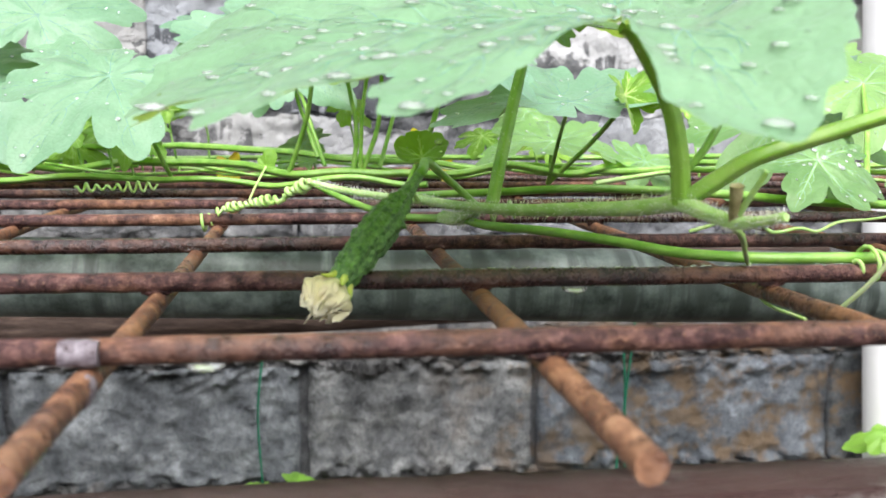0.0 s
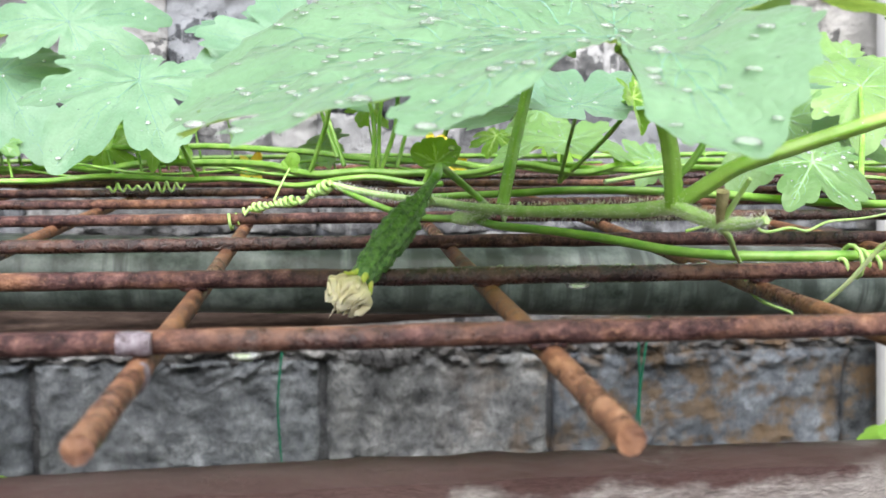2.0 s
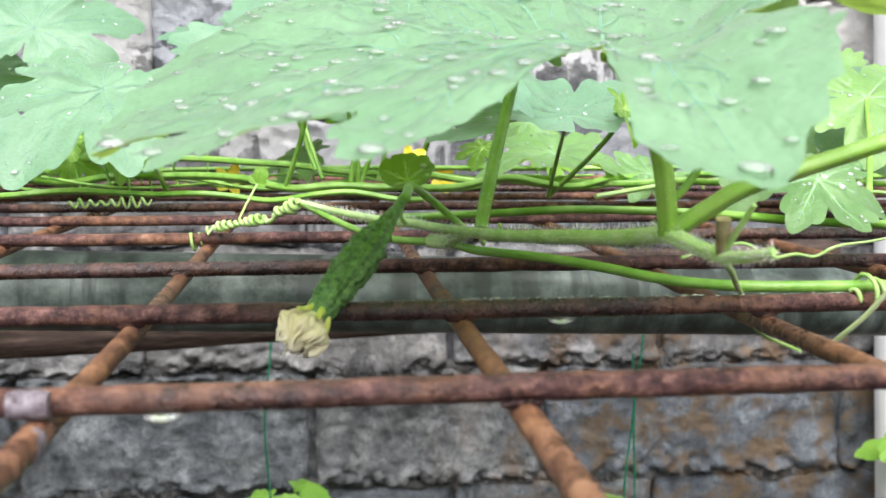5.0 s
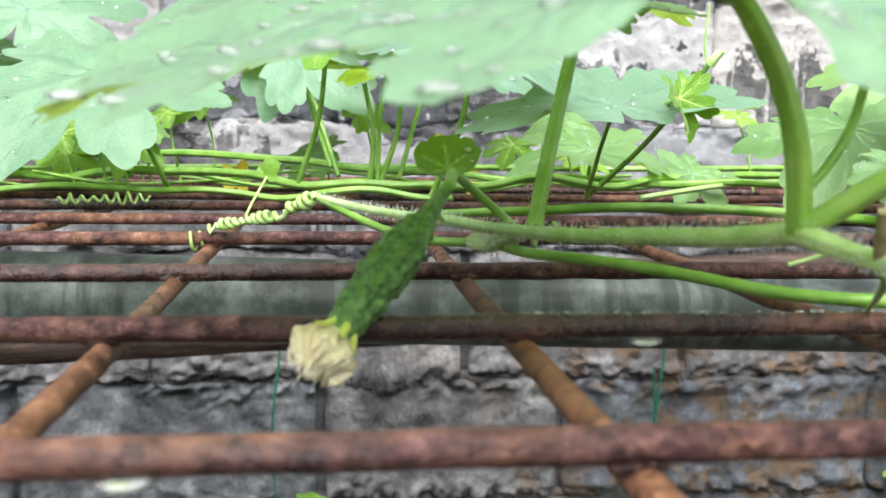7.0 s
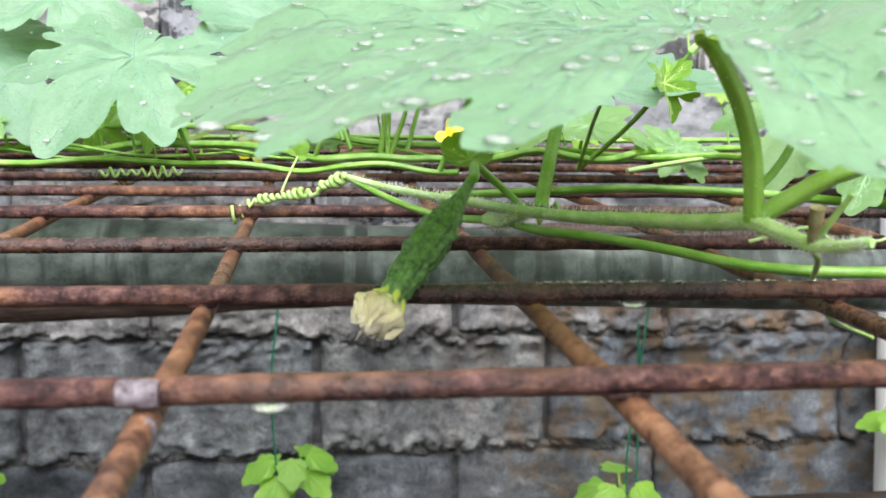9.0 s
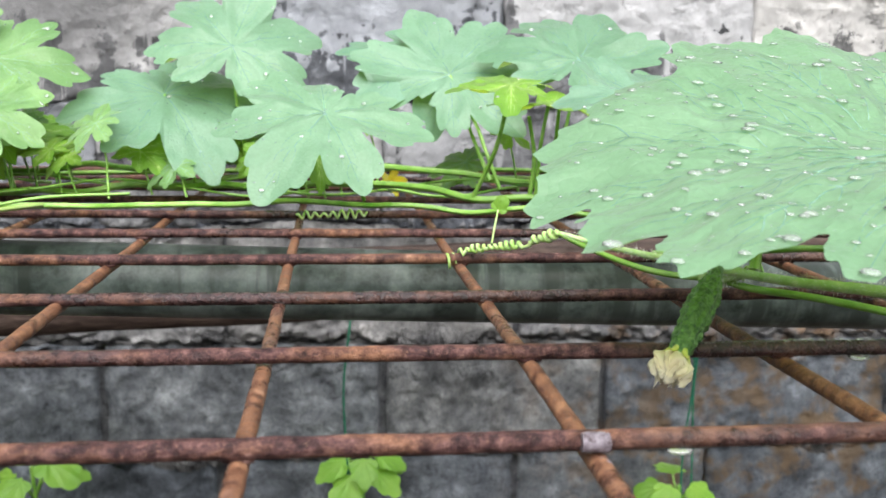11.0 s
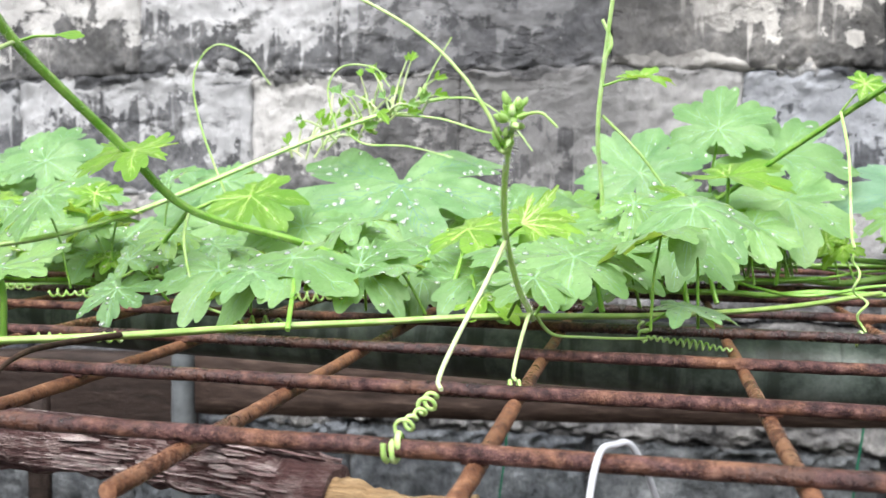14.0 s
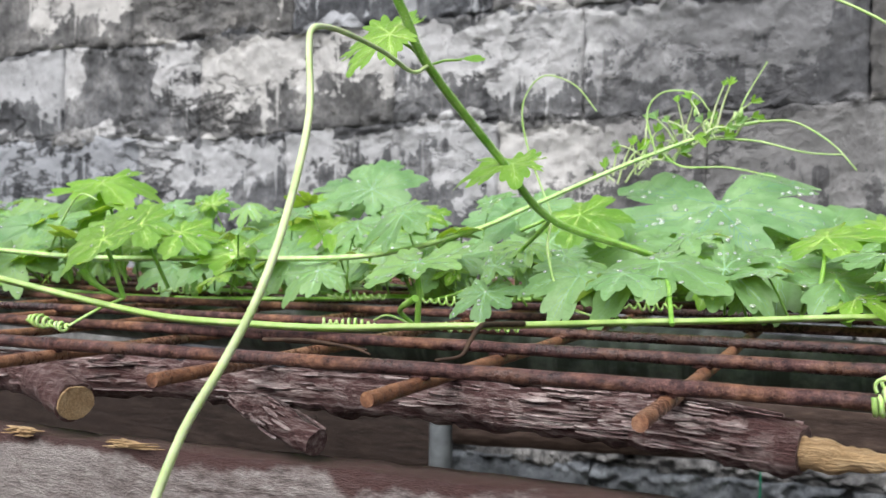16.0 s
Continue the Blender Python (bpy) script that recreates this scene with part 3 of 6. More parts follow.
def flakes(line, radius, count, seed, part):
    """Lifted strips of bark lying along a branch."""
    r, pieces = random.Random(seed), []
    for _ in range(count):
        i = r.randrange(2, len(line) - 8)
        ang, wide, lift = r.uniform(-0.6, 3.7), r.uniform(0.03, 0.13), r.uniform(0.0003, 0.0014)
        long = r.randrange(3, 8)
        verts, faces = [], []
        for j in range(long + 1):
            p = line[i + j]
            t = (line[i + j + 1] - p).normalized()
            side = t.cross(Vector((0, 0, 1))).normalized()
            up = side.cross(t)
            w = wide * math.sin(math.pi * (0.12 + 0.76 * j / long)) * r.uniform(0.7, 1.2)
            for q, h in ((-1, lift), (0, -0.0002), (1, lift * 0.5)):
                a = ang + q * w
                verts.append(p + (side * math.cos(a) + up * math.sin(a)) * (radius * 1.03 + h + 0.0004 * r.random()))
        for j in range(long):
            for q in (0, 1):
                a = j * 3 + q
                faces.append((a, a + 1, a + 4, a + 3))
        pieces.append((verts, faces))
    tagged(make("loose_bark", *joined(pieces), FLAKE, part), "pale lifting strips of bark", kind="stuff")


flakes([p for p in axis if p.x > -1.25], 0.0108, 260, 4, log)
flakes([p for p in axis if p.x > -0.72], 0.0108, 170, 12, log)
flakes(spline([(-0.826, 0.051, 0.9770), (-0.8065, 0.044, 0.9705), (-0.7900, 0.037, 0.9655), (-0.7650, 0.030, 0.9580)], 10), 0.0078, 60, 6, log)
bare = spline([(-0.558, 0.0245, 0.9772), (-0.540, 0.020, 0.9765), (-0.522, 0.015, 0.9778), (-0.500, 0.011, 0.9830)], 8)
make("bare_end", *tube(bare, lambda f: 0.0070 * (1 - 0.85 * f), 14, 0.45, seed=6), BARE, log, "pale split end without bark")
stub = spline([(-0.826, 0.051, 0.9770), (-0.8065, 0.044, 0.9705), (-0.7900, 0.037, 0.9655), (-0.7650, 0.030, 0.9580)], 8)
make("side_stub", *tube(stub, taper(0.0092, 0.0066), 14, 0.22, seed=4), BARK, log)
stub = spline([(-0.958, 0.051, 0.9745), (-0.938, 0.040, 0.9720), (-0.910, 0.027, 0.9665)], 8)
make("side_stub", *tube(stub, taper(0.0125, 0.0105), 14, 0.2, seed=9), BARK, log)
cut = spline([(-0.9105, 0.0272, 0.9666), (-0.9075, 0.0258, 0.9661)], 4)
make("cut_face", *tube(cut, 0.0092, 14, 0.1, seed=9), BARE, log, "pale freshly cut end")

pipe = thing("grey_pipe", "grey plastic pipe with dark wet streaks running below the mesh", "pipe")
line = [(-2.6 + 0.05 * i, 0.62, 0.918 - 0.028 * (-2.6 + 0.05 * i)) for i in range(90)]
make("pipe_barrel", *tube(line, 0.033, 28, 0.01), PIPE, pipe)
for px in (-2.3, 1.6):
    make("pipe_prop", *tube([(px, 0.62, -0.02), (px, 0.62, 0.885 - 0.028 * px)], 0.02, 12), PIPE, pipe)

def rail(x0, x1, y, z0, z1, slope, label, seed, mat):
    timber = thing("brown_timber_rail", label, "timber", "timber rails")
    v, f = rough_beam(x0, x1, y, y + 0.05, z0, z1, 0.03, seed)
    make("rail", [(x, yy, z + slope * x) for x, yy, z in v], f, mat, timber)
    for px in (x0 + 0.25, x1 - 0.15):
        make("bracket", *rough_beam(px - 0.02, px + 0.02, y + 0.052, WALL_Y + 0.03, z0 + 0.02 + slope * px, z0 + 0.05 + slope * px, 0.02, px), mat, timber)


rail(-1.225, 0.9, 1.28, 0.729, 0.84, 0.04, "brown timber rail standing off the block wall", 8.0, BEAM)
rail(-2.9, -1.30, 1.40, 0.60, 0.80, 0.03, "dark brown timber rail set lower along the block wall", 9.0, DARK_BEAM)
prop = thing("grey_prop", "slim pale grey plastic prop beside the timber rail", "prop")
make("shaft", *tube([(-1.262, 1.30, -0.02), (-1.258, 1.30, 0.4), (-1.255, 1.30, 0.87)], 0.022, 14, 0.02), PROP, prop)
stake = thing("timber_stake", "dark wet timber stake standing before the block wall", "stake")
make("shaft", *rough_beam(-1.56, -1.53, 1.28, 1.31, -0.02, 0.70, 0.01, 5.0), DARK_BEAM, stake)

post = thing("white_post", "white painted post standing against the block wall", "post")
make("shaft", *tube([(1.330, 1.655, -0.02), (1.297, 1.66, 0.5), (1.253, 1.665, 1.2), (1.20, 1.67, 2.2)], 0.075, 16, 0.01), WHITE, post)

for k, (gx, gz) in enumerate(((-0.049, 0.78), (0.66, 0.62), (-0.72, 0.70), (0.676, 0.78))):
    tw = thing("green_twine", "green plastic twine hanging down in front of the wall", "twine", "green twines")
    pts = spline([(gx, 1.60, gz), (gx + 0.008, 1.61, gz - 0.12), (gx - 0.006, 1.61, gz - 0.28), (gx + 0.004, 1.62, gz - 0.5), (gx, 1.63, 0.0)], 8)
    make("strand", *tube(pts, 0.0022, 6, 0.2, seed=k), STRING, tw)

wire = thing("tie_wire", "grey coated wire loop hooked over the mesh bar", "wire")
pts = spline([(-0.4640, -0.024, 0.945), (-0.4640, -0.012, 0.985), (-0.4615, -0.002, 1.0030), (-0.4570, 0.004, 1.0052), (-0.4515, 0.011, 1.0030), (-0.4440, 0.020, 0.985), (-0.4370, 0.028, 0.955)], 10)
make("wire_loop", *tube(pts, 0.00112, 10), WIRE, wire)


# ---------------------------------------------------------------- leaves
LOBES = [(0, 1.0, 31), (52, 0.97, 29), (-51, 0.95, 29), (103, 0.88, 29), (-104, 0.90, 29), (144, 0.68, 24), (-143, 0.66, 24)]
DROPS = []


class Blade:
    """A palmate, toothed leaf blade; local z is its upper side, local +y its tip, the stalk joins at the origin."""

    def __init__(self, size, lobes=LOBES, seed=0.0, droop=0.18, cup=0.0, fold=0.0, teeth=0.055, notch=0.38, gaps=(), plain=False, lift=0.0, broad=False, margin=None, hang=None):
        if not broad and not plain:
            lobes = [(a + 7 * noise.noise((a * 0.31, seed * 1.7, 2)), ln * (1 + 0.18 * noise.noise((a * 0.27, seed * 2.3, 5))), w) for a, ln, w in lobes]
        self.broad, self.margin, self.hang = broad, margin, hang
        self.size, self.lobes, self.seed, self.droop, self.cup, self.fold, self.teeth, self.notch, self.gaps, self.plain, self.lift = size, lobes, seed, droop, cup, fold, teeth, notch, gaps, plain, lift

    def reach(self, deg):
        best = 0.0
        if self.margin:
            d = (deg + 180) % 360 - 180
            row = self.margin
            for (a, ra), (b, rb) in zip(row, row[1:] + [(row[0][0] + 360, row[0][1])]):
                if a <= d < b or a <= d + 360 < b:
                    t = ((d if d >= a else d + 360) - a) / (b - a)
                    r = ra + (rb - ra) * t * t * (3 - 2 * t)
                    saw = abs((deg * 0.21) % 1 - 0.5) * 2
                    return self.size * r * (1 + 0.030 * (saw - 0.5) + 0.02 * noise.noise((deg * 0.2, self.seed, 0)))
        if not self.broad and not self.plain:
            # deeply cut lobes, widest past their middle, each with rounded teeth that step back from its tip
            for k, (a, length, w) in enumerate(self.lobes):
                d = (deg - a + 180) % 360 - 180
                e = abs(d) / (w * (0.94 if self.size < 0.034 else 1.02))
                if e < 1:
                    step = w / (1.55 + 0.4 * math.sin(k * 5 + self.seed * 3))
                    q = (d / step + 0.5) % 1 - 0.5
                    tooth = 1 - (abs(q) * 2) ** 2.2
                    best = max(best, length * (1 - 0.30 * e ** 1.5) * (1 - e ** 5) ** 0.55 * (1 - (0.07 + self.teeth * 0.9) * (1 - tooth)))
            near = min(abs((deg - a + 180) % 360 - 180) for a, _, _ in self.lobes)
            floor = self.notch if near < 31 else max(0.07, self.notch - (near - 31) * 0.03)
            return self.size * (best ** 8 + floor ** 8) ** 0.125 * (1 + 0.04 * noise.noise((deg * 0.11, self.seed, 0)))
        for a, length, w in self.lobes:
            d = (deg - a + 180) % 360 - 180
            for off, part, wide in (((0, 1.0, 1.4),) if self.plain else ((0, 1.0, 0.80), (0.46, 0.86, 0.52), (-0.46, 0.86, 0.52))):
                e = abs(d - off * w) / (w * wide)
                if e < 1:
                    best = max(best, length * part * (1 - e ** 2.2) ** 0.5)
        near = min(abs((deg - a + 180) % 360 - 180) for a, _, _ in self.lobes)
        floor = self.notch if near < 30 else max(0.07, self.notch - (near - 30) * 0.03)
        r = (best ** 6 + floor ** 6) ** (1 / 6)
        for g, half, depth in self.gaps:
            e = abs((deg - g + 180) % 360 - 180) / half
            r *= min(1.0, depth + (1 - depth) * e ** 2.0)
        saw = abs(((deg * 0.115 + self.seed * 0.37) % 1) - 0.5) * 2
        r *= 1 + self.teeth * (saw - 0.5) * 1.4 + 0.05 * noise.noise((deg * 0.05, self.seed, 0))
        return r * self.size

    def height(self, x, y):
        s = self.size
        r = math.hypot(x, y) / s
        a = math.degrees(math.atan2(x, y))
        near = min(abs((a - b + 180) % 360 - 180) for b, _, _ in self.lobes)
        z = -self.droop * r * r * s + self.cup * r * s
        if self.hang:
            # one side is lifted, and the lobe beside it bends down at its tip
            e = abs((a - self.hang[0] + 180) % 360 - 180) / self.hang[1]
            z += max(0.0, min(0.021, self.hang[2] * (-y - 0.007))) * max(0.0, min(1.0, 5.0 - 5.0 * e)) * min(1.0, r / 0.25)
            z -= 0.2 * max(0.0, r * s - 0.065) * max(0.0, 1.0 - abs(a + 88) / 30)
        if not self.broad and not self.plain and r > 0.34:
            k = min(range(len(self.lobes)), key=lambda i: abs((a - self.lobes[i][0] + 180) % 360 - 180))
            z += s * 0.95 * (r - 0.34) ** 1.5 * noise.noise((k * 3.7, self.seed * 1.9, 9))
        z += 0.075 * s * min(r, 0.9) * (1 - math.cos(math.radians(min(near, 30) * 6))) * 0.5
        z += abs(x) * self.fold + self.lift * max(0.0, x - 0.015) ** 1.3 * 2.0
        z += (0.025 if self.margin else 0.08) * s * r * noise.noise((x / s * 2.2, y / s * 2.2, self.seed)) + (0.024 if self.margin else 0.030) * s * noise.noise((x / s * 8, y / s * 8, self.seed + 3)) + (0.010 * s * noise.noise((x / s * 21, y / s * 21, self.seed)) if self.margin else 0.0)
        return z

    def blade(self, rings, around):
        verts, faces = [(0, 0, self.height(0, 0))], []
        fr = [((i + 1) / rings) ** 0.85 for i in range(rings)]
        for k in range(around):
            deg = 360 * k / around
            R = self.reach(deg)
            sx, sy = math.sin(math.radians(deg)), math.cos(math.radians(deg))
            for f in fr:
                x, y = sx * R * f, sy * R * f
                verts.append((x, y, self.height(x, y)))
        for k in range(around):
            a, b = 1 + k * rings, 1 + ((k + 1) % around) * rings
            faces.append((0, b, a))
            for i in range(rings - 1):
                faces.append((a + i, b + i, b + i + 1, a + i + 1))
        return verts, faces

    def veins(self, width, branches=4):
        """Raised veins lying on the blade: one along each lobe, with side veins."""
        pieces = []

        def strip(line, w0, w1):
            verts, faces = [], []
            n = len(line)
            for i, (x, y) in enumerate(line):
                x2, y2 = line[min(i + 1, n - 1)]
                x1, y1 = line[max(i - 1, 0)]
                d = math.hypot(x2 - x1, y2 - y1) or 1
                ox, oy = -(y2 - y1) / d, (x2 - x1) / d
                w = w0 + (w1 - w0) * i / (n - 1)
                for sgn, up in ((-1, 0.0), (0, 0.7), (1, 0.0)):
                    qx, qy = x + ox * w * sgn, y + oy * w * sgn
                    verts.append((qx, qy, self.height(qx, qy) + 0.00015 + up * w * 0.4))
            for i in range(n - 1):
                for q in (0, 1):
                    a = i * 3 + q
                    faces.append((a, a + 1, a + 4, a + 3))
            return verts, faces

        for a, length, w in self.lobes:
            sx, sy = math.sin(math.radians(a)), math.cos(math.radians(a))
            R = length * self.size * 0.93
            pieces.append(strip([(sx * R * f, sy * R * f) for f in [i / (40 if self.margin else 12) for i in range(41 if self.margin else 13)]], width, width * 0.3))
            for b in range(branches):
                f = 0.26 + 0.62 * b / branches + 0.05 * math.sin(b * 7 + a)
                for sgn in (-1, 1):
                    ang = math.radians(a + sgn * (46 + 9 * math.sin(b * 3.1 + a + self.seed)))
                    bend = -sgn * 0.5
                    x0, y0 = sx * R * f, sy * R * f
                    ln = R * (0.32 + 0.08 * math.sin(b * 5.3 + a * 0.7 + sgn)) * (1 - f * 0.55)
                    line = []
                    fine = 16 if self.margin else 5
                    for i in range(fine + 1):
                        q = i / fine
                        x, y = x0 + math.sin(ang + bend * q) * ln * q, y0 + math.cos(ang + bend * q) * ln * q
                        if math.hypot(x, y) < self.reach(math.degrees(math.atan2(x, y))) * 0.95:
                            line.append((x, y))
                    if len(line) > 2:
                        pieces.append(strip(line, width * 0.5, width * 0.2))
        return joined(pieces)


def frame_of(at, normal, tip):
    n = Vector(normal).normalized()
    y = (Vector(tip) - n * Vector(tip).dot(n)).normalized()
    x = y.cross(n)
    return Matrix(((x.x, y.x, n.x, at[0]), (x.y, y.y, n.y, at[1]), (x.z, y.z, n.z, at[2]), (0, 0, 0, 1)))


def dome(centre, normal, radius, flat=0.42, sides=10):
    n = Vector(normal).normalized()
    u = n.orthogonal().normalized()
    w = n.cross(u)
    c = Vector(centre)
    verts, faces = [c + n * radius * flat], []
    rows = ((0.55, 0.84), (0.9, 0.45), (1.0, 0.05), (0.75, -0.12))
    for r, h in rows:
        for k in range(sides):
            a = 2 * math.pi * k / sides
            verts.append(c + (u * math.cos(a) + w * math.sin(a)) * radius * r + n * radius * flat * h)
    for k in range(sides):
        faces.append((0, 1 + k, 1 + (k + 1) % sides))
    for i in range(len(rows) - 1):
        for k in range(sides):
            a, b = 1 + i * sides + k, 1 + i * sides + (k + 1) % sides
            faces.append((a, a + sides, b + sides, b))
    o = 1 + (len(rows) - 1) * sides
    faces.append(tuple(o + k for k in range(sides - 1, -1, -1)))
    return verts, faces


def leaf(parent, at, normal, tip, size, mat=None, seed=0.0, drops=0, detail=1, label="", stalk=None, stalk_r=0.0013, **shape):
    """A leaf with veins, its stalk from the vine at the point stalk, and rain drops on it."""
    mat = mat or LEAF
    b = Blade(size, seed=seed, **shape)
    m = frame_of(at, normal, tip)
    rings, around = ((22, 760) if shape.get("margin") else (22, 320) if detail > 1 else (6, 110) if detail == 0 else (9, 220) if size > 0.034 else (6, 150))
    v, f = b.blade(rings, around)
    ob = make("leaf", [m @ Vector(q) for q in v], f, mat, parent, label)
    if detail:
        v, f = b.veins(0.00055 if detail > 1 else 0.0005, 6 if detail > 1 else 3)
        make("venation", [m @ Vector(q) for q in v], f, YOUNG_VEIN if mat is YOUNG else VEIN if detail > 1 or mat is LEAF else PALE_VEIN, ob)
    rnd = random.Random(int(seed * 1000) + 5)
    made = 0
    for _ in range(drops * 8):
        if made >= drops:
            break
        deg, q = rnd.uniform(0, 360), rnd.random() ** 0.5
        R = b.reach(deg) * q * 0.97
        if rnd.random() > (b.reach(deg) / size) ** 2 + 0.02:
            continue
        x, y = math.sin(math.radians(deg)) * R, math.cos(math.radians(deg)) * R
        r = (0.0004 + 0.0026 * rnd.random() ** 4.2) * (1 if detail > 1 else 0.75)
        p = m @ Vector((x, y, b.height(x, y) + 0.0001))
        DROPS.append((p, m.to_3x3() @ Vector((0, 0, 1)), r))
        made += 1
    if stalk is not None:
        s, e = Vector(stalk), Vector(at) - Vector(normal).normalized() * 0.0005
        mid = s.lerp(e, 0.5) + Vector((0, 0, 0.06 * (e - s).length)) + Vector((0.04, 0.03, 0)) * math.sin(seed * 9) * (e - s).length
        make("leaf_stalk", *tube(spline([s, s.lerp(mid, 0.6), mid, e], 8), taper(stalk_r * 1.25, stalk_r), 8, ribs=0.10), STEM, parent)
    return b, m


def stem(parent, points, r0, r1, mat=None, sides=10, name="stem", hairs=0, n=12, wobble=0.05, wave=0.0):
    line = spline(points, n)
    if wave:
        line = [p + Vector((0, noise.noise((p.x * 16, r0 * 9e3, 0)), 0.45 * noise.noise((p.x * 19, r0 * 9e3, 7)))) * wave for p in line]
    ob = make(name, *tube(line, taper(r0, r1), max(sides, 15) if r0 > 0.0015 else sides, wobble, 0.15 if r0 > 0.0015 else 0.06), mat or STEM, parent)
    if hairs:
        rnd = random.Random(int(r0 * 1e6) + hairs)
        pieces = []
        for _ in range(hairs):
            i = rnd.randrange(1, len(line) - 1)
            t = (line[i + 1] - line[i - 1]).normalized()
            u = t.orthogonal()
            u.rotate(Matrix.Rotation(rnd.uniform(0, 6.28), 3, t))
            r = r0 + (r1 - r0) * i / len(line)
            p = line[i].lerp(line[i + 1], rnd.random()) + u * r * 0.9
            q = p + (u + t * rnd.uniform(-0.4, 0.4)) * rnd.uniform(0.0006, 0.0018)
            side = t.cross(u) * 0.00008
            pieces.append(([p - side, p + side, q, p + t * 0.00007], [(0, 1, 2), (1, 3, 2), (3, 0, 2)]))
        tagged(make("fine_hairs", *joined(pieces), HAIR, ob), "fine white hairs", kind="stuff")
    return ob


def tendril(parent, points, r0, r1, mat=None, smooth=True, n=8):
    line = spline(points, n) if smooth else points
    return make("tendril", *tube(line, taper(r0, r1), 6), mat or TENDRIL, parent)


UP, CAM = (0, 0, 1), (0, -1, 0)

# ---------------------------------------------------------------- the fruiting vine in front
vine = thing("bitter_gourd_vine", "fruiting gourd vine with a broad wet leaf on rusty mesh", "vine", "gourd vines")
NODE, FORK, ATT = (0.1055, 0.1763, 1.0115), (0.1540, 0.0640, 1.0265), (0.1314, 0.0535, 1.0772)
COIL = (0.0476, 0.2558, 1.0216)
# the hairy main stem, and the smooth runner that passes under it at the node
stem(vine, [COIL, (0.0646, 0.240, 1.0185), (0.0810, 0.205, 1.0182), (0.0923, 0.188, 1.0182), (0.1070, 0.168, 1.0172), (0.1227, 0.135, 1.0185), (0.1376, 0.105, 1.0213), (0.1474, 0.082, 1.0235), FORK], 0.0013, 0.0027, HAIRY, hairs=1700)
stem(vine, [COIL, (0.0592, 0.245, 1.0162), (0.0742, 0.215, 1.0120), (0.0883, 0.195, 1.0105), NODE, (0.1158, 0.160, 1.0103), (0.1366, 0.145, 1.0094), (0.1559, 0.130, 1.0075), (0.1738, 0.115, 1.0052), (0.1941, 0.104, 1.0046), (0.2234, 0.099, 1.0048), (0.2595, 0.099, 1.0050), (0.36, 0.104, 1.0055), (0.55, 0.11, 1.007)], 0.0014, 0.0021)
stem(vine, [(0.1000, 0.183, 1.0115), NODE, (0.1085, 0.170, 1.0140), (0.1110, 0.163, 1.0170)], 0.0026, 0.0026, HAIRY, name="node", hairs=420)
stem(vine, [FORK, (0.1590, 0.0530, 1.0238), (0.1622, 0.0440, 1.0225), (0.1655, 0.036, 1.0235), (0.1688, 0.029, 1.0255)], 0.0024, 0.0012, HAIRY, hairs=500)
stem(vine, [(0.0860, 0.212, 1.018), (0.1010, 0.203, 1.0195), (0.1278, 0.200, 1.0208), (0.1624, 0.200, 1.0222), (0.2033, 0.200, 1.0211), (0.2283, 0.200, 1.0196), (0.32, 0.205, 1.014), (0.6, 0.21, 1.01)], 0.0015, 0.0021)
stem(vine, [FORK, (0.1522, 0.0615, 1.0380), (0.1499, 0.0600, 1.0480), (0.1457, 0.0585, 1.0587), (0.1395, 0.0560, 1.0680), (0.1345, 0.0542, 1.0740), (ATT[0], ATT[1], ATT[2] - 0.0016)], 0.0027, 0.0020, LIT_STEM, name="leaf_stalk", hairs=160)
stem(vine, [FORK, (0.1625, 0.0590, 1.0335), (0.1720, 0.0535, 1.0405), (0.1949, 0.050, 1.0484), (0.2180, 0.0520, 1.0550), (0.2323, 0.060, 1.0567), (0.27, 0.075, 1.062), (0.33, 0.09, 1.078)], 0.0026, 0.0020, LIT_STEM, name="leaf_stalk", hairs=200)
HERO = [(29, 1.0, 22), (10, 0.97, 22), (-9, 0.88, 14), (-26, 0.85, 22), (-48, 0.72, 25), (52, 0.93, 22), (76, 1.0, 24), (104, 0.95, 24), (-92, 0.62, 26), (-155, 0.55, 26), (140, 0.88, 24)]
# tips and clefts round the broad leaf: angle from its tip, reach
EDGE = [(-178, 0.40), (-166, 0.53), (-158, 0.60), (-150, 0.58), (-141, 0.47), (-133, 0.26), (-124, 0.42), (-115, 0.50), (-107, 0.57), (-100, 0.62), (-95, 0.66), (-91, 0.65), (-86, 0.63), (-83, 0.64), (-81, 0.60), (-79, 0.56), (-76, 0.34), (-71, 0.10), (-62, 0.08), (-59.5, 0.25), (-58, 0.40), (-57.3, 0.516), (-56.5, 0.538), (-54.9, 0.58), (-53.2, 0.62), (-50.8, 0.674), (-49.4, 0.715), (-47.8, 0.727), (-45.4, 0.719), (-42.6, 0.693), (-39.8, 0.655), (-38.2, 0.60), (-37, 0.61), (-36.3, 0.70), (-33.8, 0.774), (-32.2, 0.798), (-29.6, 0.81), (-28.3, 0.844), (-25.6, 0.863), (-22.4, 0.861), (-19, 0.832), (-15.6, 0.785), (-14.2, 0.762), (-13.4, 0.80), (-13, 0.885), (-10.7, 0.908), (-5.3, 0.90), (1.5, 0.874), (6, 0.858), (8, 0.853), (8.4, 0.92), (8.8, 0.969), (12, 0.986), (16.2, 0.987), (18.8, 0.965), (20, 0.955), (22, 0.98), (25.2, 0.98), (26.9, 1.023), (29.3, 1.024), (32, 0.984), (37, 0.926), (39, 0.93), (44.7, 0.907), (48, 0.93), (52, 0.90), (57, 0.82), (63, 0.95), (70, 1.03), (77, 0.98), (83, 0.90), (90, 1.02), (97, 0.97), (103, 0.98), (110, 1.0), (116, 0.90), (122, 0.72), (129, 0.90), (139, 0.92), (149, 0.84), (157, 0.58), (168, 0.42)]
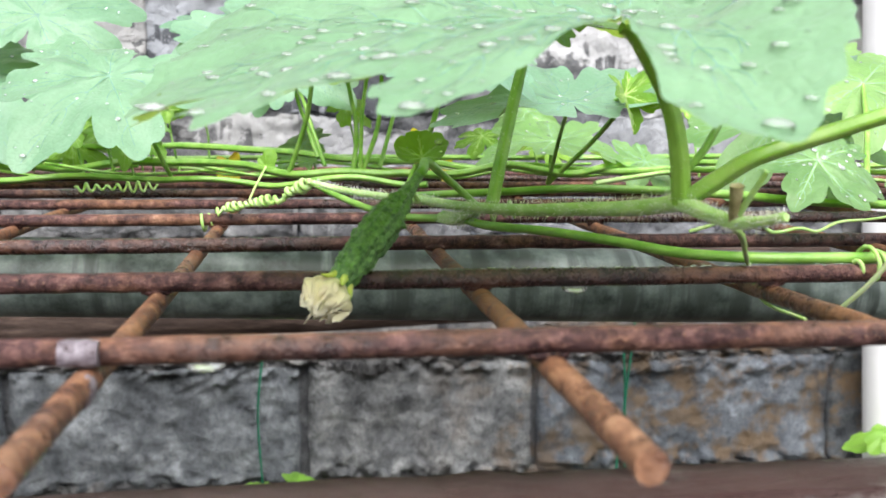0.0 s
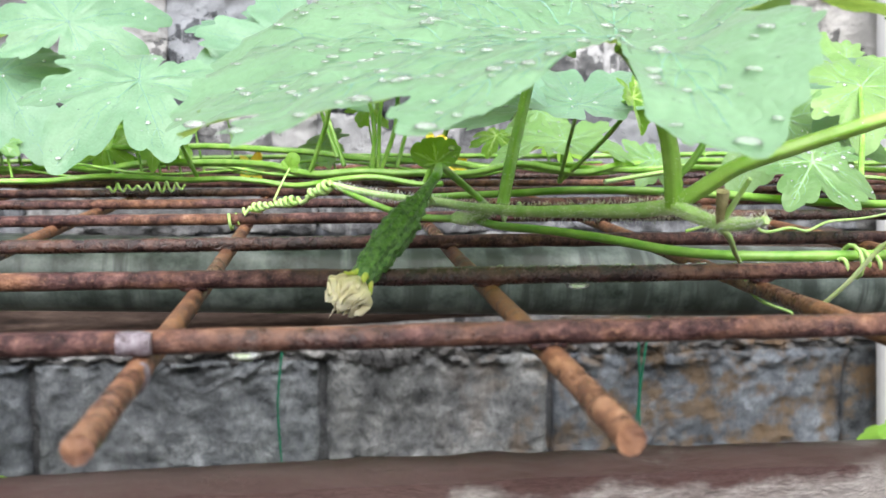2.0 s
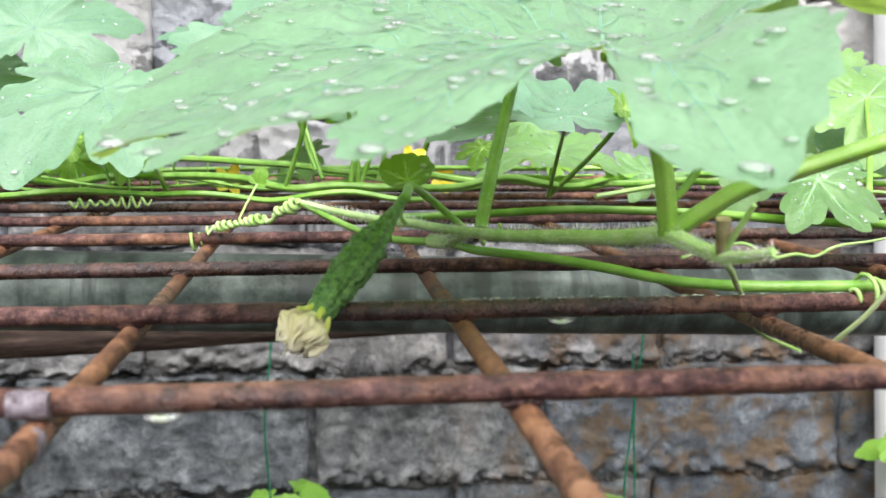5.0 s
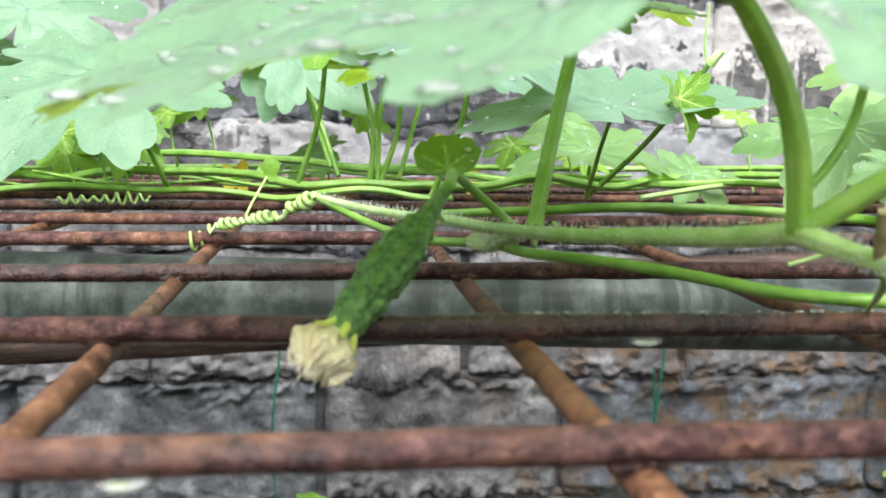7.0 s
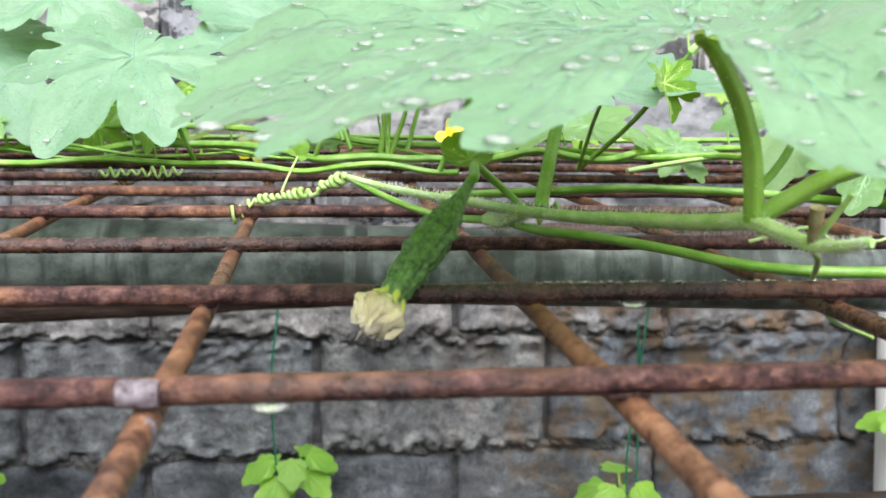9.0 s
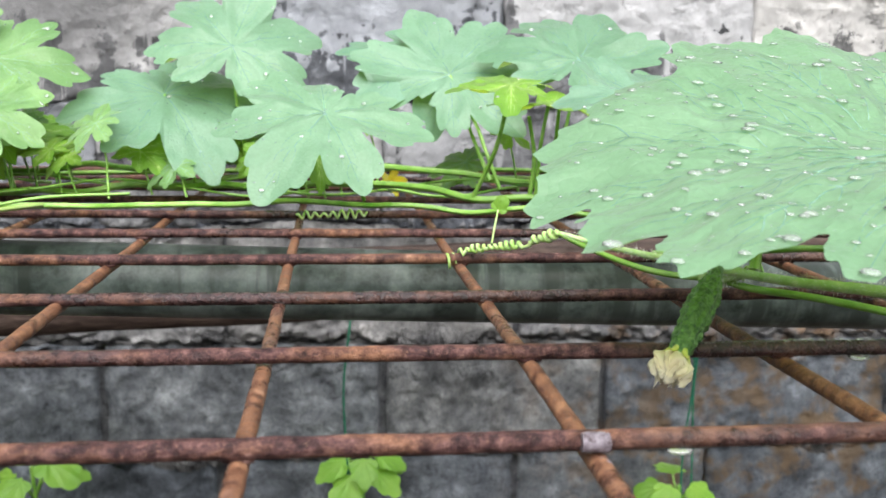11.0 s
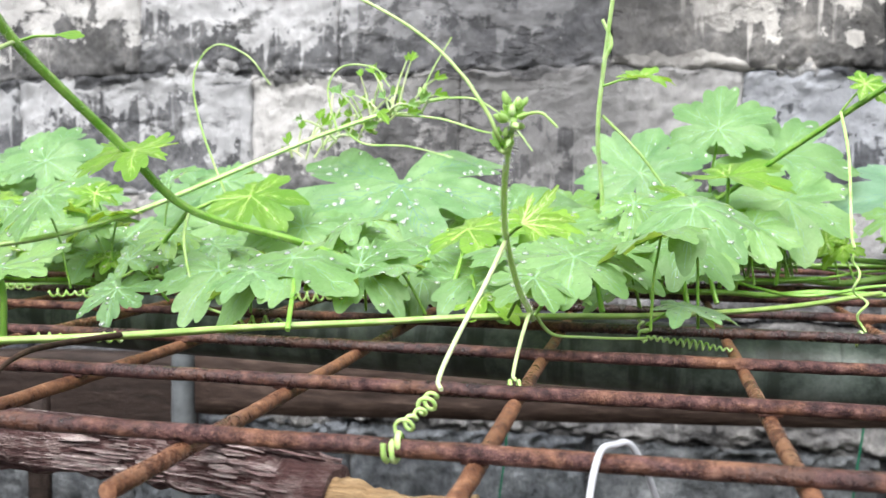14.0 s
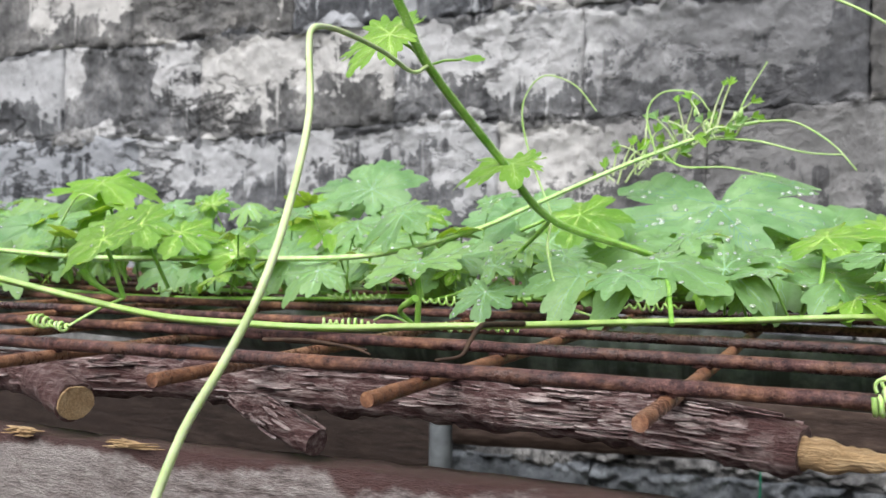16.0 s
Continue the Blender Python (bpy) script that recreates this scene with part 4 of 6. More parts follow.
broad, broad_at = leaf(vine, ATT, (0.0314, -0.1257, 0.9916), (-1.0, 0.0, 0.0), 0.140, LEAF, 1.3, 620, 2, "broad pale green leaf beaded with rain", lobes=HERO, broad=True, margin=EDGE, droop=0.262, lift=0.50, hang=(-135, 70, 0.55))
# heavy drops gathered at the tips of its lobes
for deg, out, r in ((-12, 0.875, 0.0036), (-24, 0.84, 0.0024), (-31.5, 0.77, 0.0020), (-48.5, 0.69, 0.0030), (-93, 0.62, 0.0034), (11, 0.955, 0.0018), (-82, 0.42, 0.0022)):
    x, y = math.sin(math.radians(deg)) * out * 0.140, math.cos(math.radians(deg)) * out * 0.140
    DROPS.append((broad_at @ Vector((x, y, broad.height(x, y) + 0.0001)), broad_at.to_3x3() @ Vector((0, 0, 1)), r))
leaf(vine, (0.33, 0.09, 1.079), (0.1, -0.35, 1.0), (0.8, -0.5, -0.2), 0.075, LEAF, 2.1, 60, 1, "", droop=0.2)
stem(vine, [(0.1173, 0.1640, 1.0185), (0.1215, 0.170, 1.035), (0.1290, 0.185, 1.056), (0.1365, 0.198, 1.0785), (0.1390, 0.206, 1.0930)], 0.0025, 0.0019, LIT_STEM, name="leaf_stalk", hairs=200)
leaf(vine, (0.1390, 0.206, 1.0935), (-0.1, -0.20, 0.97), (0.3, 0.9, 0.2), 0.050, PALE, 3.1, 50, 1, droop=0.12)
leaf(vine, (0.2713, 0.200, 1.0347), (0.05, -0.62, 0.78), (0.25, -0.6, -0.7), 0.036, PALE, 4.4, 40, 1, stalk=(0.2700, 0.206, 1.020), droop=0.15)
leaf(vine, (0.345, 0.29, 1.073), (-0.1, -0.55, 0.85), (0.8, -0.2, 0.2), 0.062, PALE, 5.2, 40, 1, stalk=(0.30, 0.206, 1.014))
leaf(vine, (0.40, 0.35, 1.080), (-0.1, -0.5, 0.9), (-0.8, -0.5, -0.2), 0.075, LEAF, 5.9, 40, 1, stalk=(0.39, 0.22, 1.012))
# corkscrew tendril gripping the fourth bar
tendril(vine, coil((-0.0090, 0.300, 1.0), (0.0005, 0.300, 1.0), 2.3, 0.0052) + [Vector((0.0030, 0.2975, 1.0058))], 0.0008, 0.0009, smooth=False)
line = coil((0.0030, 0.2975, 1.0058), (0.0290, 0.277, 1.0120), 9, 0.0019)
line += [Vector((0.0315, 0.274, 1.0105)), Vector((0.0345, 0.270, 1.0125))]
line += coil((0.0350, 0.2695, 1.0150), COIL, 5, 0.0025)
tendril(vine, line, 0.0011, 0.0014, smooth=False)
stem(vine, [(0.0165, 0.290, 1.0105), (0.0195, 0.30, 1.0175), (0.0240, 0.315, 1.0265)], 0.0006, 0.0006, TENDRIL, 6)
leaf(vine, (0.0240, 0.315, 1.0265), (-0.3, -0.9, 0.3), (0.5, 0.1, 0.8), 0.0095, YOUNG, 6.0, 0, 0, cup=0.4, plain=True, teeth=0.0, lobes=[(0, 1.0, 40), (60, 0.6, 40), (-60, 0.6, 40)])
# tendrils and bud past the fork
stem(vine, [(0.1618, 0.045, 1.0225), (0.1606, 0.042, 1.0275), (0.1600, 0.040, 1.0330)], 0.0014, 0.0019, BUD_BROWN, name="withered_bud")
tendril(vine, [(0.1620, 0.0445, 1.0235), (0.1632, 0.039, 1.0295), (0.1655, 0.034, 1.0370)], 0.0012, 0.0008)
tendril(vine, [(0.1615, 0.048, 1.0225), (0.1677, 0.052, 1.0180), (0.1800, 0.075, 1.0100), (0.1951, 0.103, 1.0010), (0.1995, 0.100, 0.9900), (0.2066, 0.085, 0.9866)], 0.0011, 0.0006)
tendril(vine, [(0.2500, 0.050, 1.0290), (0.2288, 0.050, 1.0209), (0.2230, 0.060, 1.0131), (0.2183, 0.070, 1.0003), (0.2148, 0.080, 0.9905)], 0.0008, 0.0009, PALE_TENDRIL)
tendril(vine, coil((0.2290, 0.0965, 1.003), (0.2480, 0.0965, 1.003), 4.5, 0.0056), 0.0008, 0.0009, smooth=False)
tendril(vine, [(0.1800, 0.120, 1.0120), (0.2013, 0.120, 1.0168), (0.2110, 0.120, 1.0115), (0.2213, 0.120, 1.0128), (0.2340, 0.13, 1.0105), (0.2482, 0.140, 1.0129), (0.28, 0.17, 1.011), (0.312, 0.200, 1.0102)], 0.0007, 0.0006)
tendril(vine, coil((0.1190, 0.185, 1.0135), (0.1300, 0.183, 1.0140), 2.5, 0.0038), 0.0007, 0.0007, smooth=False)
stem(vine, [(0.1535, 0.063, 1.0350), (0.1590, 0.062, 1.041), (0.1640, 0.062, 1.050), (0.1655, 0.060, 1.060)], 0.0012, 0.0010, STEM, 6)
stem(vine, [(0.0900, 0.1800, 1.0185), (0.0880, 0.1780, 1.0215), (0.0884, 0.1770, 1.0245)], 0.0010, 0.0007, TENDRIL, 6)

# ---------------------------------------------------------------- the young gourd
gourd = thing("bitter_gourd", "small dark green warty gourd with withered cream flower", "gourd")
TOP, END = Vector((0.0853, 0.1235, 1.0335)), Vector((0.0549, 0.0888, 0.9995))


def gourd_body():
    ax = spline([TOP, TOP.lerp(END, 0.33) + Vector((0.0015, 0, 0.0015)), TOP.lerp(END, 0.66) + Vector((0.001, 0, 0.0012)), END], 46)
    prof = [(0.0, 0.0016), (0.12, 0.0018), (0.25, 0.0025), (0.38, 0.0042), (0.52, 0.0058), (0.66, 0.0060), (0.82, 0.0052), (0.93, 0.0043), (1.0, 0.0036)]

    def rad(f):
        for (a, ra), (b, rb) in zip(prof, prof[1:]):
            if f <= b:
                t = (f - a) / (b - a)
                t = t * t * (3 - 2 * t)
                return ra + (rb - ra) * t
        return prof[-1][1]
    v, f = tube(ax, rad, 80)
    out = []
    n = len(ax)
    for i in range(n):
        for k in range(80):
            p = v[i * 80 + k]
            a = 2 * math.pi * k / 80
            amp = min(1, max(0, (i / n - 0.16) * 5)) * min(1, (1.05 - i / n) * 6)
            ridge = 0.5 + 0.5 * math.cos(a * 10 + 0.5 * math.sin(i * 0.11))
            wart = 0.0009 * ridge * (0.6 + 0.9 * noise.noise((a * 1.6, i * 0.16, 3))) + 0.0010 * max(0, noise.noise(p * 850 + Vector((9, 0, 0)))) + 0.0006 * noise.noise(p * 480) - 0.0004
            out.append(p + (p - ax[i]).normalized() * wart * amp)
    return out, f


make("fruit", *gourd_body(), GOURD, gourd)
stem(gourd, [(0.1120, 0.1690, 1.0175), (0.1050, 0.1665, 1.0235), (0.0970, 0.1620, 1.0300), (0.0890, 0.1450, 1.0355), tuple(TOP), tuple(TOP.lerp(END, 0.06))], 0.0013, 0.0018, STEM, name="stalk")
DIR = (END - TOP).normalized()
for k in range(6):
    a = k * math.pi / 3
    u = DIR.orthogonal().normalized()
    u.rotate(Matrix.Rotation(a, 3, DIR))
    pts = [END - DIR * 0.002 + u * 0.0030, END + DIR * 0.001 + u * 0.0050, END + DIR * 0.003 + u * (0.0066 + 0.001 * math.sin(k * 5))]
    make("sepal", *tube(spline(pts, 5), lambda f: 0.0014 * (1 - 0.75 * f), 6, 0.2, seed=k), CALYX, gourd)


def petal(k):
    rnd = random.Random(k + 40)
    u = DIR.orthogonal().normalized()
    u.rotate(Matrix.Rotation(k * 2 * math.pi / 4.5 + rnd.uniform(-0.25, 0.25), 3, DIR))
    w = DIR.cross(u)
    long, out = rnd.uniform(0.0110, 0.0145), rnd.uniform(0.74, 1.0)
    verts, faces = [], []
    nu, nw = 18, 20
    for side in (0, 1):
        for i in range(nu + 1):
            f = i / nu
            for j in range(nw + 1):
                g = j / nw * 2 - 1
                bulge = (0.0020 + 0.0052 * math.sin(math.pi * min(1, 0.06 + f * 0.85)) ** 0.85) * out
                wide = 0.0058 * math.sin(math.pi * (0.16 + 0.60 * f))
                ripple = (0.0010 + 0.0019 * f) * math.sin(g * 6.5 + k * 1.7 + f * 1.5) * min(1, f * 2.5) + 0.0005 * math.sin(g * 14 + k)
                end = 1 - 0.42 * abs(math.sin(g * 5 + k)) * f
                p = END + DIR * (long * f * end) + u * (bulge + ripple - 0.0022 * g * g) + w * wide * g
                q = p * 520 + Vector((k * 3.0, 0, 0))
                p = p + u * 0.0009 * noise.noise(q) * f + w * 0.0006 * noise.noise(q + Vector((4, 4, 4))) + DIR * 0.0008 * noise.noise(q * 1.6) * f
                verts.append(p - u * 0.00035 * side)
    o = (nu + 1) * (nw + 1)
    for i in range(nu):
        for j in range(nw):
            a = i * (nw + 1) + j
            faces.append((a, a + 1, a + nw + 2, a + nw + 1))
            faces.append((o + a, o + a + nw + 1, o + a + nw + 2, o + a + 1))
    return verts, faces


for k in range(9):
    make("withered_petal", *petal(k), PETAL, gourd)
core = [END, END + DIR * 0.004, END + DIR * 0.009, END + DIR * 0.0130]
make("flower_core", *tube(spline(core, 8), lambda f: 0.0044 * math.sin(math.pi * (0.25 + 0.7 * f)), 24, 0.35, seed=3), PETAL, gourd)
leaf(gourd, (0.0890, 0.1590, 1.0365), (-0.12, -0.62, 0.72), (-0.1, 0.4, 0.85), 0.0145, YOUNG, 7.7, 4, 1, "small cupped green bract", lobes=[(0, 0.62, 60), (70, 0.66, 60), (-70, 0.66, 60), (130, 0.55, 50), (-130, 0.55, 50)], teeth=0.0, cup=0.35, droop=-0.2, notch=0.6, plain=True)


# ---------------------------------------------------------------- vines creeping along the back of the mesh
back = thing("bitter_gourd_vine", "creeping gourd vine with many lobed leaves along the mesh", "vine", "gourd vines")
stem(back, [(-2.0020, 0.5200, 1.0120), (-1.2733, 0.5607, 0.9932), (-0.7406, 0.5231, 1.0083), (-0.3509, 0.5844, 1.0088), (-0.0464, 0.5303, 1.0208), (0.0528, 0.4742, 1.0158), (0.2009, 0.4701, 1.0181), (0.4215, 0.5303, 1.0224), (0.7980, 0.5600, 1.0120)], 0.0030, 0.0024, n=30, wave=0.014)
stem(back, [(-1.5627, 0.6517, 0.9871), (-0.8865, 0.6141, 1.0055), (-0.4007, 0.6523, 1.0172), (-0.1769, 0.6167, 1.0321), (0.0041, 0.5660, 1.0307), (0.1228, 0.5226, 1.0209), (0.2511, 0.5000, 1.0174), (0.5002, 0.4602, 1.0194), (0.8980, 0.5000, 1.0100)], 0.0026, 0.0022, n=30, wave=0.014)
stem(back, [(-1.9020, 0.4500, 1.0100), (-1.1756, 0.4407, 0.9977), (-0.6922, 0.4734, 1.0090), (-0.3009, 0.4864, 1.0079), (-0.1172, 0.4732, 1.0113), (0.0227, 0.4451, 1.0116), (0.1208, 0.4010, 1.0115)], 0.0024, 0.0018, n=30, wave=0.014)
stem(back, [(-0.4982, 0.7020, 1.0095), (0.0058, 0.6993, 1.0194), (0.3032, 0.6200, 1.0229), (0.6052, 0.6602, 1.0272)], 0.0022, 0.0022)
# thin runners that wander over the bars, and young leaves between them
run = random.Random(17)
for k in range(9):
    x0, y0 = run.uniform(-0.75, 0.25), run.uniform(0.42, 0.66)
    pts = [(x0 + 0.06 * i, y0 + 0.020 * math.sin(i * 1.3 + k * 2) + run.uniform(-0.012, 0.012), 1.008 + 0.012 * abs(math.sin(i * 0.9 + k))) for i in range(8)]
    stem(back, pts, run.uniform(0.0010, 0.0018), 0.0011, STEM if k % 3 else HAIRY, 8, n=8)
for k in range(64):
    x, y, a = run.uniform(-0.62, -0.10) if k < 52 else run.uniform(-0.1, 0.5), run.uniform(0.52, 0.68), run.uniform(0, 6.28)
    leaf(back, (x, y, run.uniform(1.028, 1.072)), (0.4 * math.cos(a), -0.45, 0.8), (math.cos(a), math.sin(a) - 0.3, -0.2), run.uniform(0.020, 0.042), YOUNG if k % 3 else PALE, 500 + k * 0.41, 0, 1, stalk=(x + 0.01, y - 0.01, 1.010), stalk_r=0.0008)
N1, N2 = (-0.0796, 0.4450, 1.0790), (-0.0500, 0.5000, 1.0110)
leaf(back, N1, (0.0, -0.55, 0.83), (-0.48, -0.6, -0.5), 0.085, LEAF, 10.1, 70, 1, stalk=N2, droop=0.15)
leaf(back, (-0.2150, 0.5900, 1.0900), (0.02, -0.55, 0.83), (0.45, -0.6, -0.5), 0.100, LEAF, 11.2, 50, 1, stalk=(-0.1900, 0.5900, 1.0114), droop=0.15)
leaf(back, (-0.1575, 0.5815, 1.1300), (0.1, -0.75, 0.62), (0.25, 0.5, 0.9), 0.085, LEAF, 12.3, 20, 1, stalk=(-0.1466, 0.6010, 1.0223))
leaf(back, (0.0231, 0.5621, 1.1094), (-0.1, -0.70, 0.70), (0.5, 0.2, 0.9), 0.095, LEAF, 12.9, 30, 1, stalk=(0.0581, 0.5039, 1.0195))
leaf(back, (0.0135, 0.6020, 1.1202), (0.3, -0.5, 0.85), (-0.6, -0.5, -0.2), 0.085, LEAF, 13.6, 30, 1, stalk=(0.0534, 0.5248, 1.0247))
leaf(back, (0.0874, 0.4704, 1.0875), (0.05, -0.05, 1.0), (0.4, 0.9, 0.0), 0.052, YOUNG, 13.9, 20, 1, stalk=(0.0826, 0.4835, 1.0174))
leaf(back, (0.1244, 0.5287, 1.1230), (0.0, -0.65, 0.75), (0.45, 0.4, 0.8), 0.090, LEAF, 14.2, 30, 1, stalk=(0.0978, 0.5032, 1.0181))
leaf(back, (0.2060, 0.3800, 1.0640), (0.0, -0.34, 0.94), (-0.05, 1.0, 0.0), 0.086, LEAF, 14.7, 60, 1, stalk=(0.2190, 0.4830, 1.0080), droop=0.0, lobes=[(0, 0.8, 25), (46, 0.95, 27), (-46, 0.95, 27), (92, 1.0, 28), (-92, 1.0, 28), (140, 0.3, 20), (-140, 0.3, 20)])
leaf(back, (0.2270, 0.5000, 1.0380), (0.02, -0.42, 0.91), (0.05, 1.0, 0.0), 0.060, PALE, 15.1, 30, 1, stalk=(0.2260, 0.5050, 1.0080), droop=0.08, lobes=[(0, 0.8, 25), (48, 0.95, 27), (-48, 0.95, 27), (98, 1.0, 29), (-98, 1.0, 29), (145, 0.5, 22), (-145, 0.45, 20)])
leaf(back, (0.2990, 0.5000, 1.0235), (0.0, -0.6, 0.8), (-0.5, -0.7, -0.3), 0.036, PALE, 15.6, 10, 1, stalk=(0.2960, 0.5100, 1.0060))
leaf(back, (0.2377, 0.3700, 1.0680), (0.5, -0.6, 0.2), (0.6, -0.35, -0.6), 0.027, YOUNG, 16.4, 0, 1, stalk=(0.2360, 0.4000, 1.0600), fold=0.5)
leaf(back, (0.3636, 0.4197, 1.0547), (-0.15, -0.55, 0.85), (0.1, -0.8, -0.5), 0.075, PALE, 16.9, 40, 1, stalk=(0.3602, 0.4703, 1.0202))
leaf(back, (0.4295, 0.4595, 1.0934), (-0.2, -0.6, 0.8), (-0.7, -0.5, 0.1), 0.070, PALE, 17.3, 30, 1, stalk=(0.4101, 0.4702, 1.0208))
leaf(back, (0.4980, 0.4000, 1.0300), (-0.2, -0.6, 0.8), (-0.5, -0.7, -0.3), 0.065, PALE, 17.7, 30, 1, stalk=(0.4803, 0.4702, 1.0214))
for q, up in (((0.2190, 0.4830, 1.0080), (0.2600, 0.3850, 1.0880)), ((0.0777, 0.4836, 1.0173), (0.0738, 0.4761, 1.0785)), ((0.0846, 0.4854, 1.0175), (0.0974, 0.4784, 1.0839)), ((0.0330, 0.4806, 1.0164), (0.0511, 0.4303, 1.1017)), ((0.1089, 0.4010, 1.0133), (0.1266, 0.3576, 1.0961))):
    mid = ((q[0] + up[0]) / 2 + 0.004, (q[1] + up[1]) / 2, (q[2] + up[2]) / 2 - 0.002)
    stem(back, [q, mid, up], 0.0017, 0.0013)
leaf(back, (0.0511, 0.4303, 1.1017), (-0.05, -0.25, 1.0), (-0.8, 0.3, 0.0), 0.050, YOUNG, 17.9, 20, 1)
leaf(back, (0.1266, 0.3577, 1.0931), (0.05, -0.45, 0.9), (0.3, 0.9, 0.3), 0.065, LEAF, 18.2, 20, 1)
stem(back, [(0.2600, 0.3850, 1.0880), (0.2625, 0.3820, 1.0915), (0.2650, 0.3790, 1.0945)], 0.0030, 0.0012, HAIRY, name="bud")
tendril(back, [(0.2590, 0.3860, 1.0870), (0.2570, 0.385, 1.100), (0.2585, 0.384, 1.120)], 0.0008, 0.0006)

# yellow blossoms among the stems
for k, (fx, fy, fz, big) in enumerate(((-0.020, 0.656, 1.012, 0.9), (0.167, 0.67, 1.010, 0.8), (0.105, 0.32, 1.038, 0.6))):
    bl = thing("yellow_blossom", "small open yellow gourd blossom on the vine", "flower", "yellow blossoms")
    for p in range(5):
        a = p * 1.257 + k
        c = Vector((fx, fy, fz))
        d = Vector((math.cos(a), -0.5 + 0.3 * math.sin(a * 2), math.sin(a)))
        e = d.normalized().orthogonal().normalized()
        verts, faces = [], []
        for i in range(7):
            f = i / 6
            for g in (-1, -0.3, 0.3, 1):
                verts.append(c + d * 0.016 * big * f + e * 0.0075 * big * math.sin(math.pi * (0.12 + 0.78 * f)) * g + Vector((0, -0.004, 0)) * big * g * g * f)
        for i in range(6):
            for j in range(3):
                q = i * 4 + j
                faces.append((q, q + 1, q + 5, q + 4))
        make("petal", verts, faces, YELLOW, bl)
    make("blossom_stalk", *tube([(fx, fy + 0.004, fz - 0.012), (fx, fy + 0.002, fz)], 0.0012, 6), STEM, bl)

# ---------------------------------------------------------------- vine with the upright bud shoot
shoot = thing("bitter_gourd_vine", "gourd vine with upright hairy bud shoot and coiled tendrils", "vine", "gourd vines")
stem(shoot, [(-1.50, 0.06, 1.085), (-1.25, 0.08, 1.060), (-1.06, 0.09, 1.030), (-0.972, 0.100, 1.0141), (-0.908, 0.096, 1.0068), (-0.845, 0.090, 1.0060), (-0.795, 0.094, 1.0058), (-0.756, 0.120, 1.0065), (-0.704, 0.140, 1.0082), (-0.650, 0.178, 1.0095), (-0.595, 0.200, 1.0114), (-0.5377, 0.220, 1.0143), (-0.49, 0.240, 1.0140), (-0.44, 0.285, 1.0110), (-0.36, 0.36, 1.010), (-0.28, 0.46, 1.012)], 0.0022, 0.0016, RUNNER)
B0, B1 = (-0.5058, 0.2061, 1.0158), (-0.5032, 0.1724, 1.0245)
stem(shoot, [B0, B1, (-0.5050, 0.1388, 1.0399), (-0.5059, 0.1056, 1.0632), (-0.5016, 0.0684, 1.0825), (-0.4971, 0.0451, 1.0962), (-0.4934, 0.0312, 1.1060)], 0.0014, 0.0011, SHOOT, hairs=600)
bud_rnd = random.Random(5)
for centre, count, wide in (((-0.4938, 0.0330, 1.1085), 13, 0.0042), ((-0.4975, 0.0350, 1.0990), 6, 0.0026)):
    for k in range(count):
        c = Vector(centre) + Vector((bud_rnd.uniform(-1, 1), bud_rnd.uniform(-0.7, 0.7), bud_rnd.uniform(-1.1, 1.1))) * wide
        d = (c - Vector(centre) + Vector((0, 0, 0.004))).normalized()
        r = bud_rnd.uniform(0.0009, 0.0015)
        make("bud", *tube(spline([c - d * r * 1.6, c, c + d * r * 1.8], 6), lambda q, r=r: r * math.sin(math.pi * (0.14 + 0.76 * q)), 10, 0.2, seed=k), SHOOT if k % 3 else HAIRY, shoot)
    for k in range(4):
        a = k * 1.6 + centre[0] * 40
        leaf(shoot, tuple(Vector(centre) + Vector((0.0015 * math.cos(a), -0.001, -0.002))), (0.6 * math.cos(a), -0.8, 0.2), (0.5 * math.cos(a), 0.0, 1.0), 0.0075 + 0.0015 * math.sin(k * 5), YOUNG, 19 + k * 0.7, 0, 0, fold=0.6, lobes=[(0, 1.0, 24), (35, 0.5, 18), (-35, 0.5, 18)], notch=0.25)
tendril(shoot, [(-0.4972, 0.0400, 1.0960), (-0.4990, 0.0320, 1.1010), (-0.5014, 0.0300, 1.1069), (-0.5068, 0.0300, 1.1153), (-0.5106, 0.0300, 1.1205), (-0.5203, 0.0300, 1.1304), (-0.5339, 0.0300, 1.1401), (-0.5537, 0.0300, 1.1501), (-0.5800, 0.0300, 1.1590), (-0.6100, 0.0300, 1.1650), (-0.6320, 0.0310, 1.1640), (-0.6400, 0.0320, 1.1580)], 0.0008, 0.0004)
tendril(shoot, [(-0.4920, 0.0307, 1.1068), (-0.4842, 0.0273, 1.1079), (-0.4782, 0.0254, 1.1030)], 0.0006, 0.0004)
leaf(shoot, (-0.4985, 0.1000, 1.0690), (0.05, -0.75, 0.62), (0.9, 0.0, 0.45), 0.0235, YOUNG, 20.3, 0, 1, stalk=(-0.5059, 0.1056, 1.0632), stalk_r=0.0008, teeth=0.16, lobes=[(0, 1.0, 15), (-27, 0.9, 14), (-56, 0.72, 14), (27, 0.85, 14), (58, 0.6, 14)], notch=0.30, fold=0.3)
# tendril that winds round the first bar
tendril(shoot, [(-0.5059, 0.1075, 1.0622), (-0.5107, 0.0885, 1.0466), (-0.5174, 0.0607, 1.0271), (-0.5200, 0.0420, 1.0155), (-0.5180, 0.0360, 1.0125)] , 0.0011, 0.0009, PALE_TENDRIL)
tendril(shoot, coil((-0.5190, 0.0340, 1.0112), (-0.5255, 0.0100, 1.0040), 5, 0.0026), 0.0008, 0.0007, smooth=False)
tendril(shoot, coil((-0.5240, 0.0030, 1.0), (-0.5285, 0.0030, 1.0), 2.2, 0.0047), 0.0011, 0.0010, smooth=False)
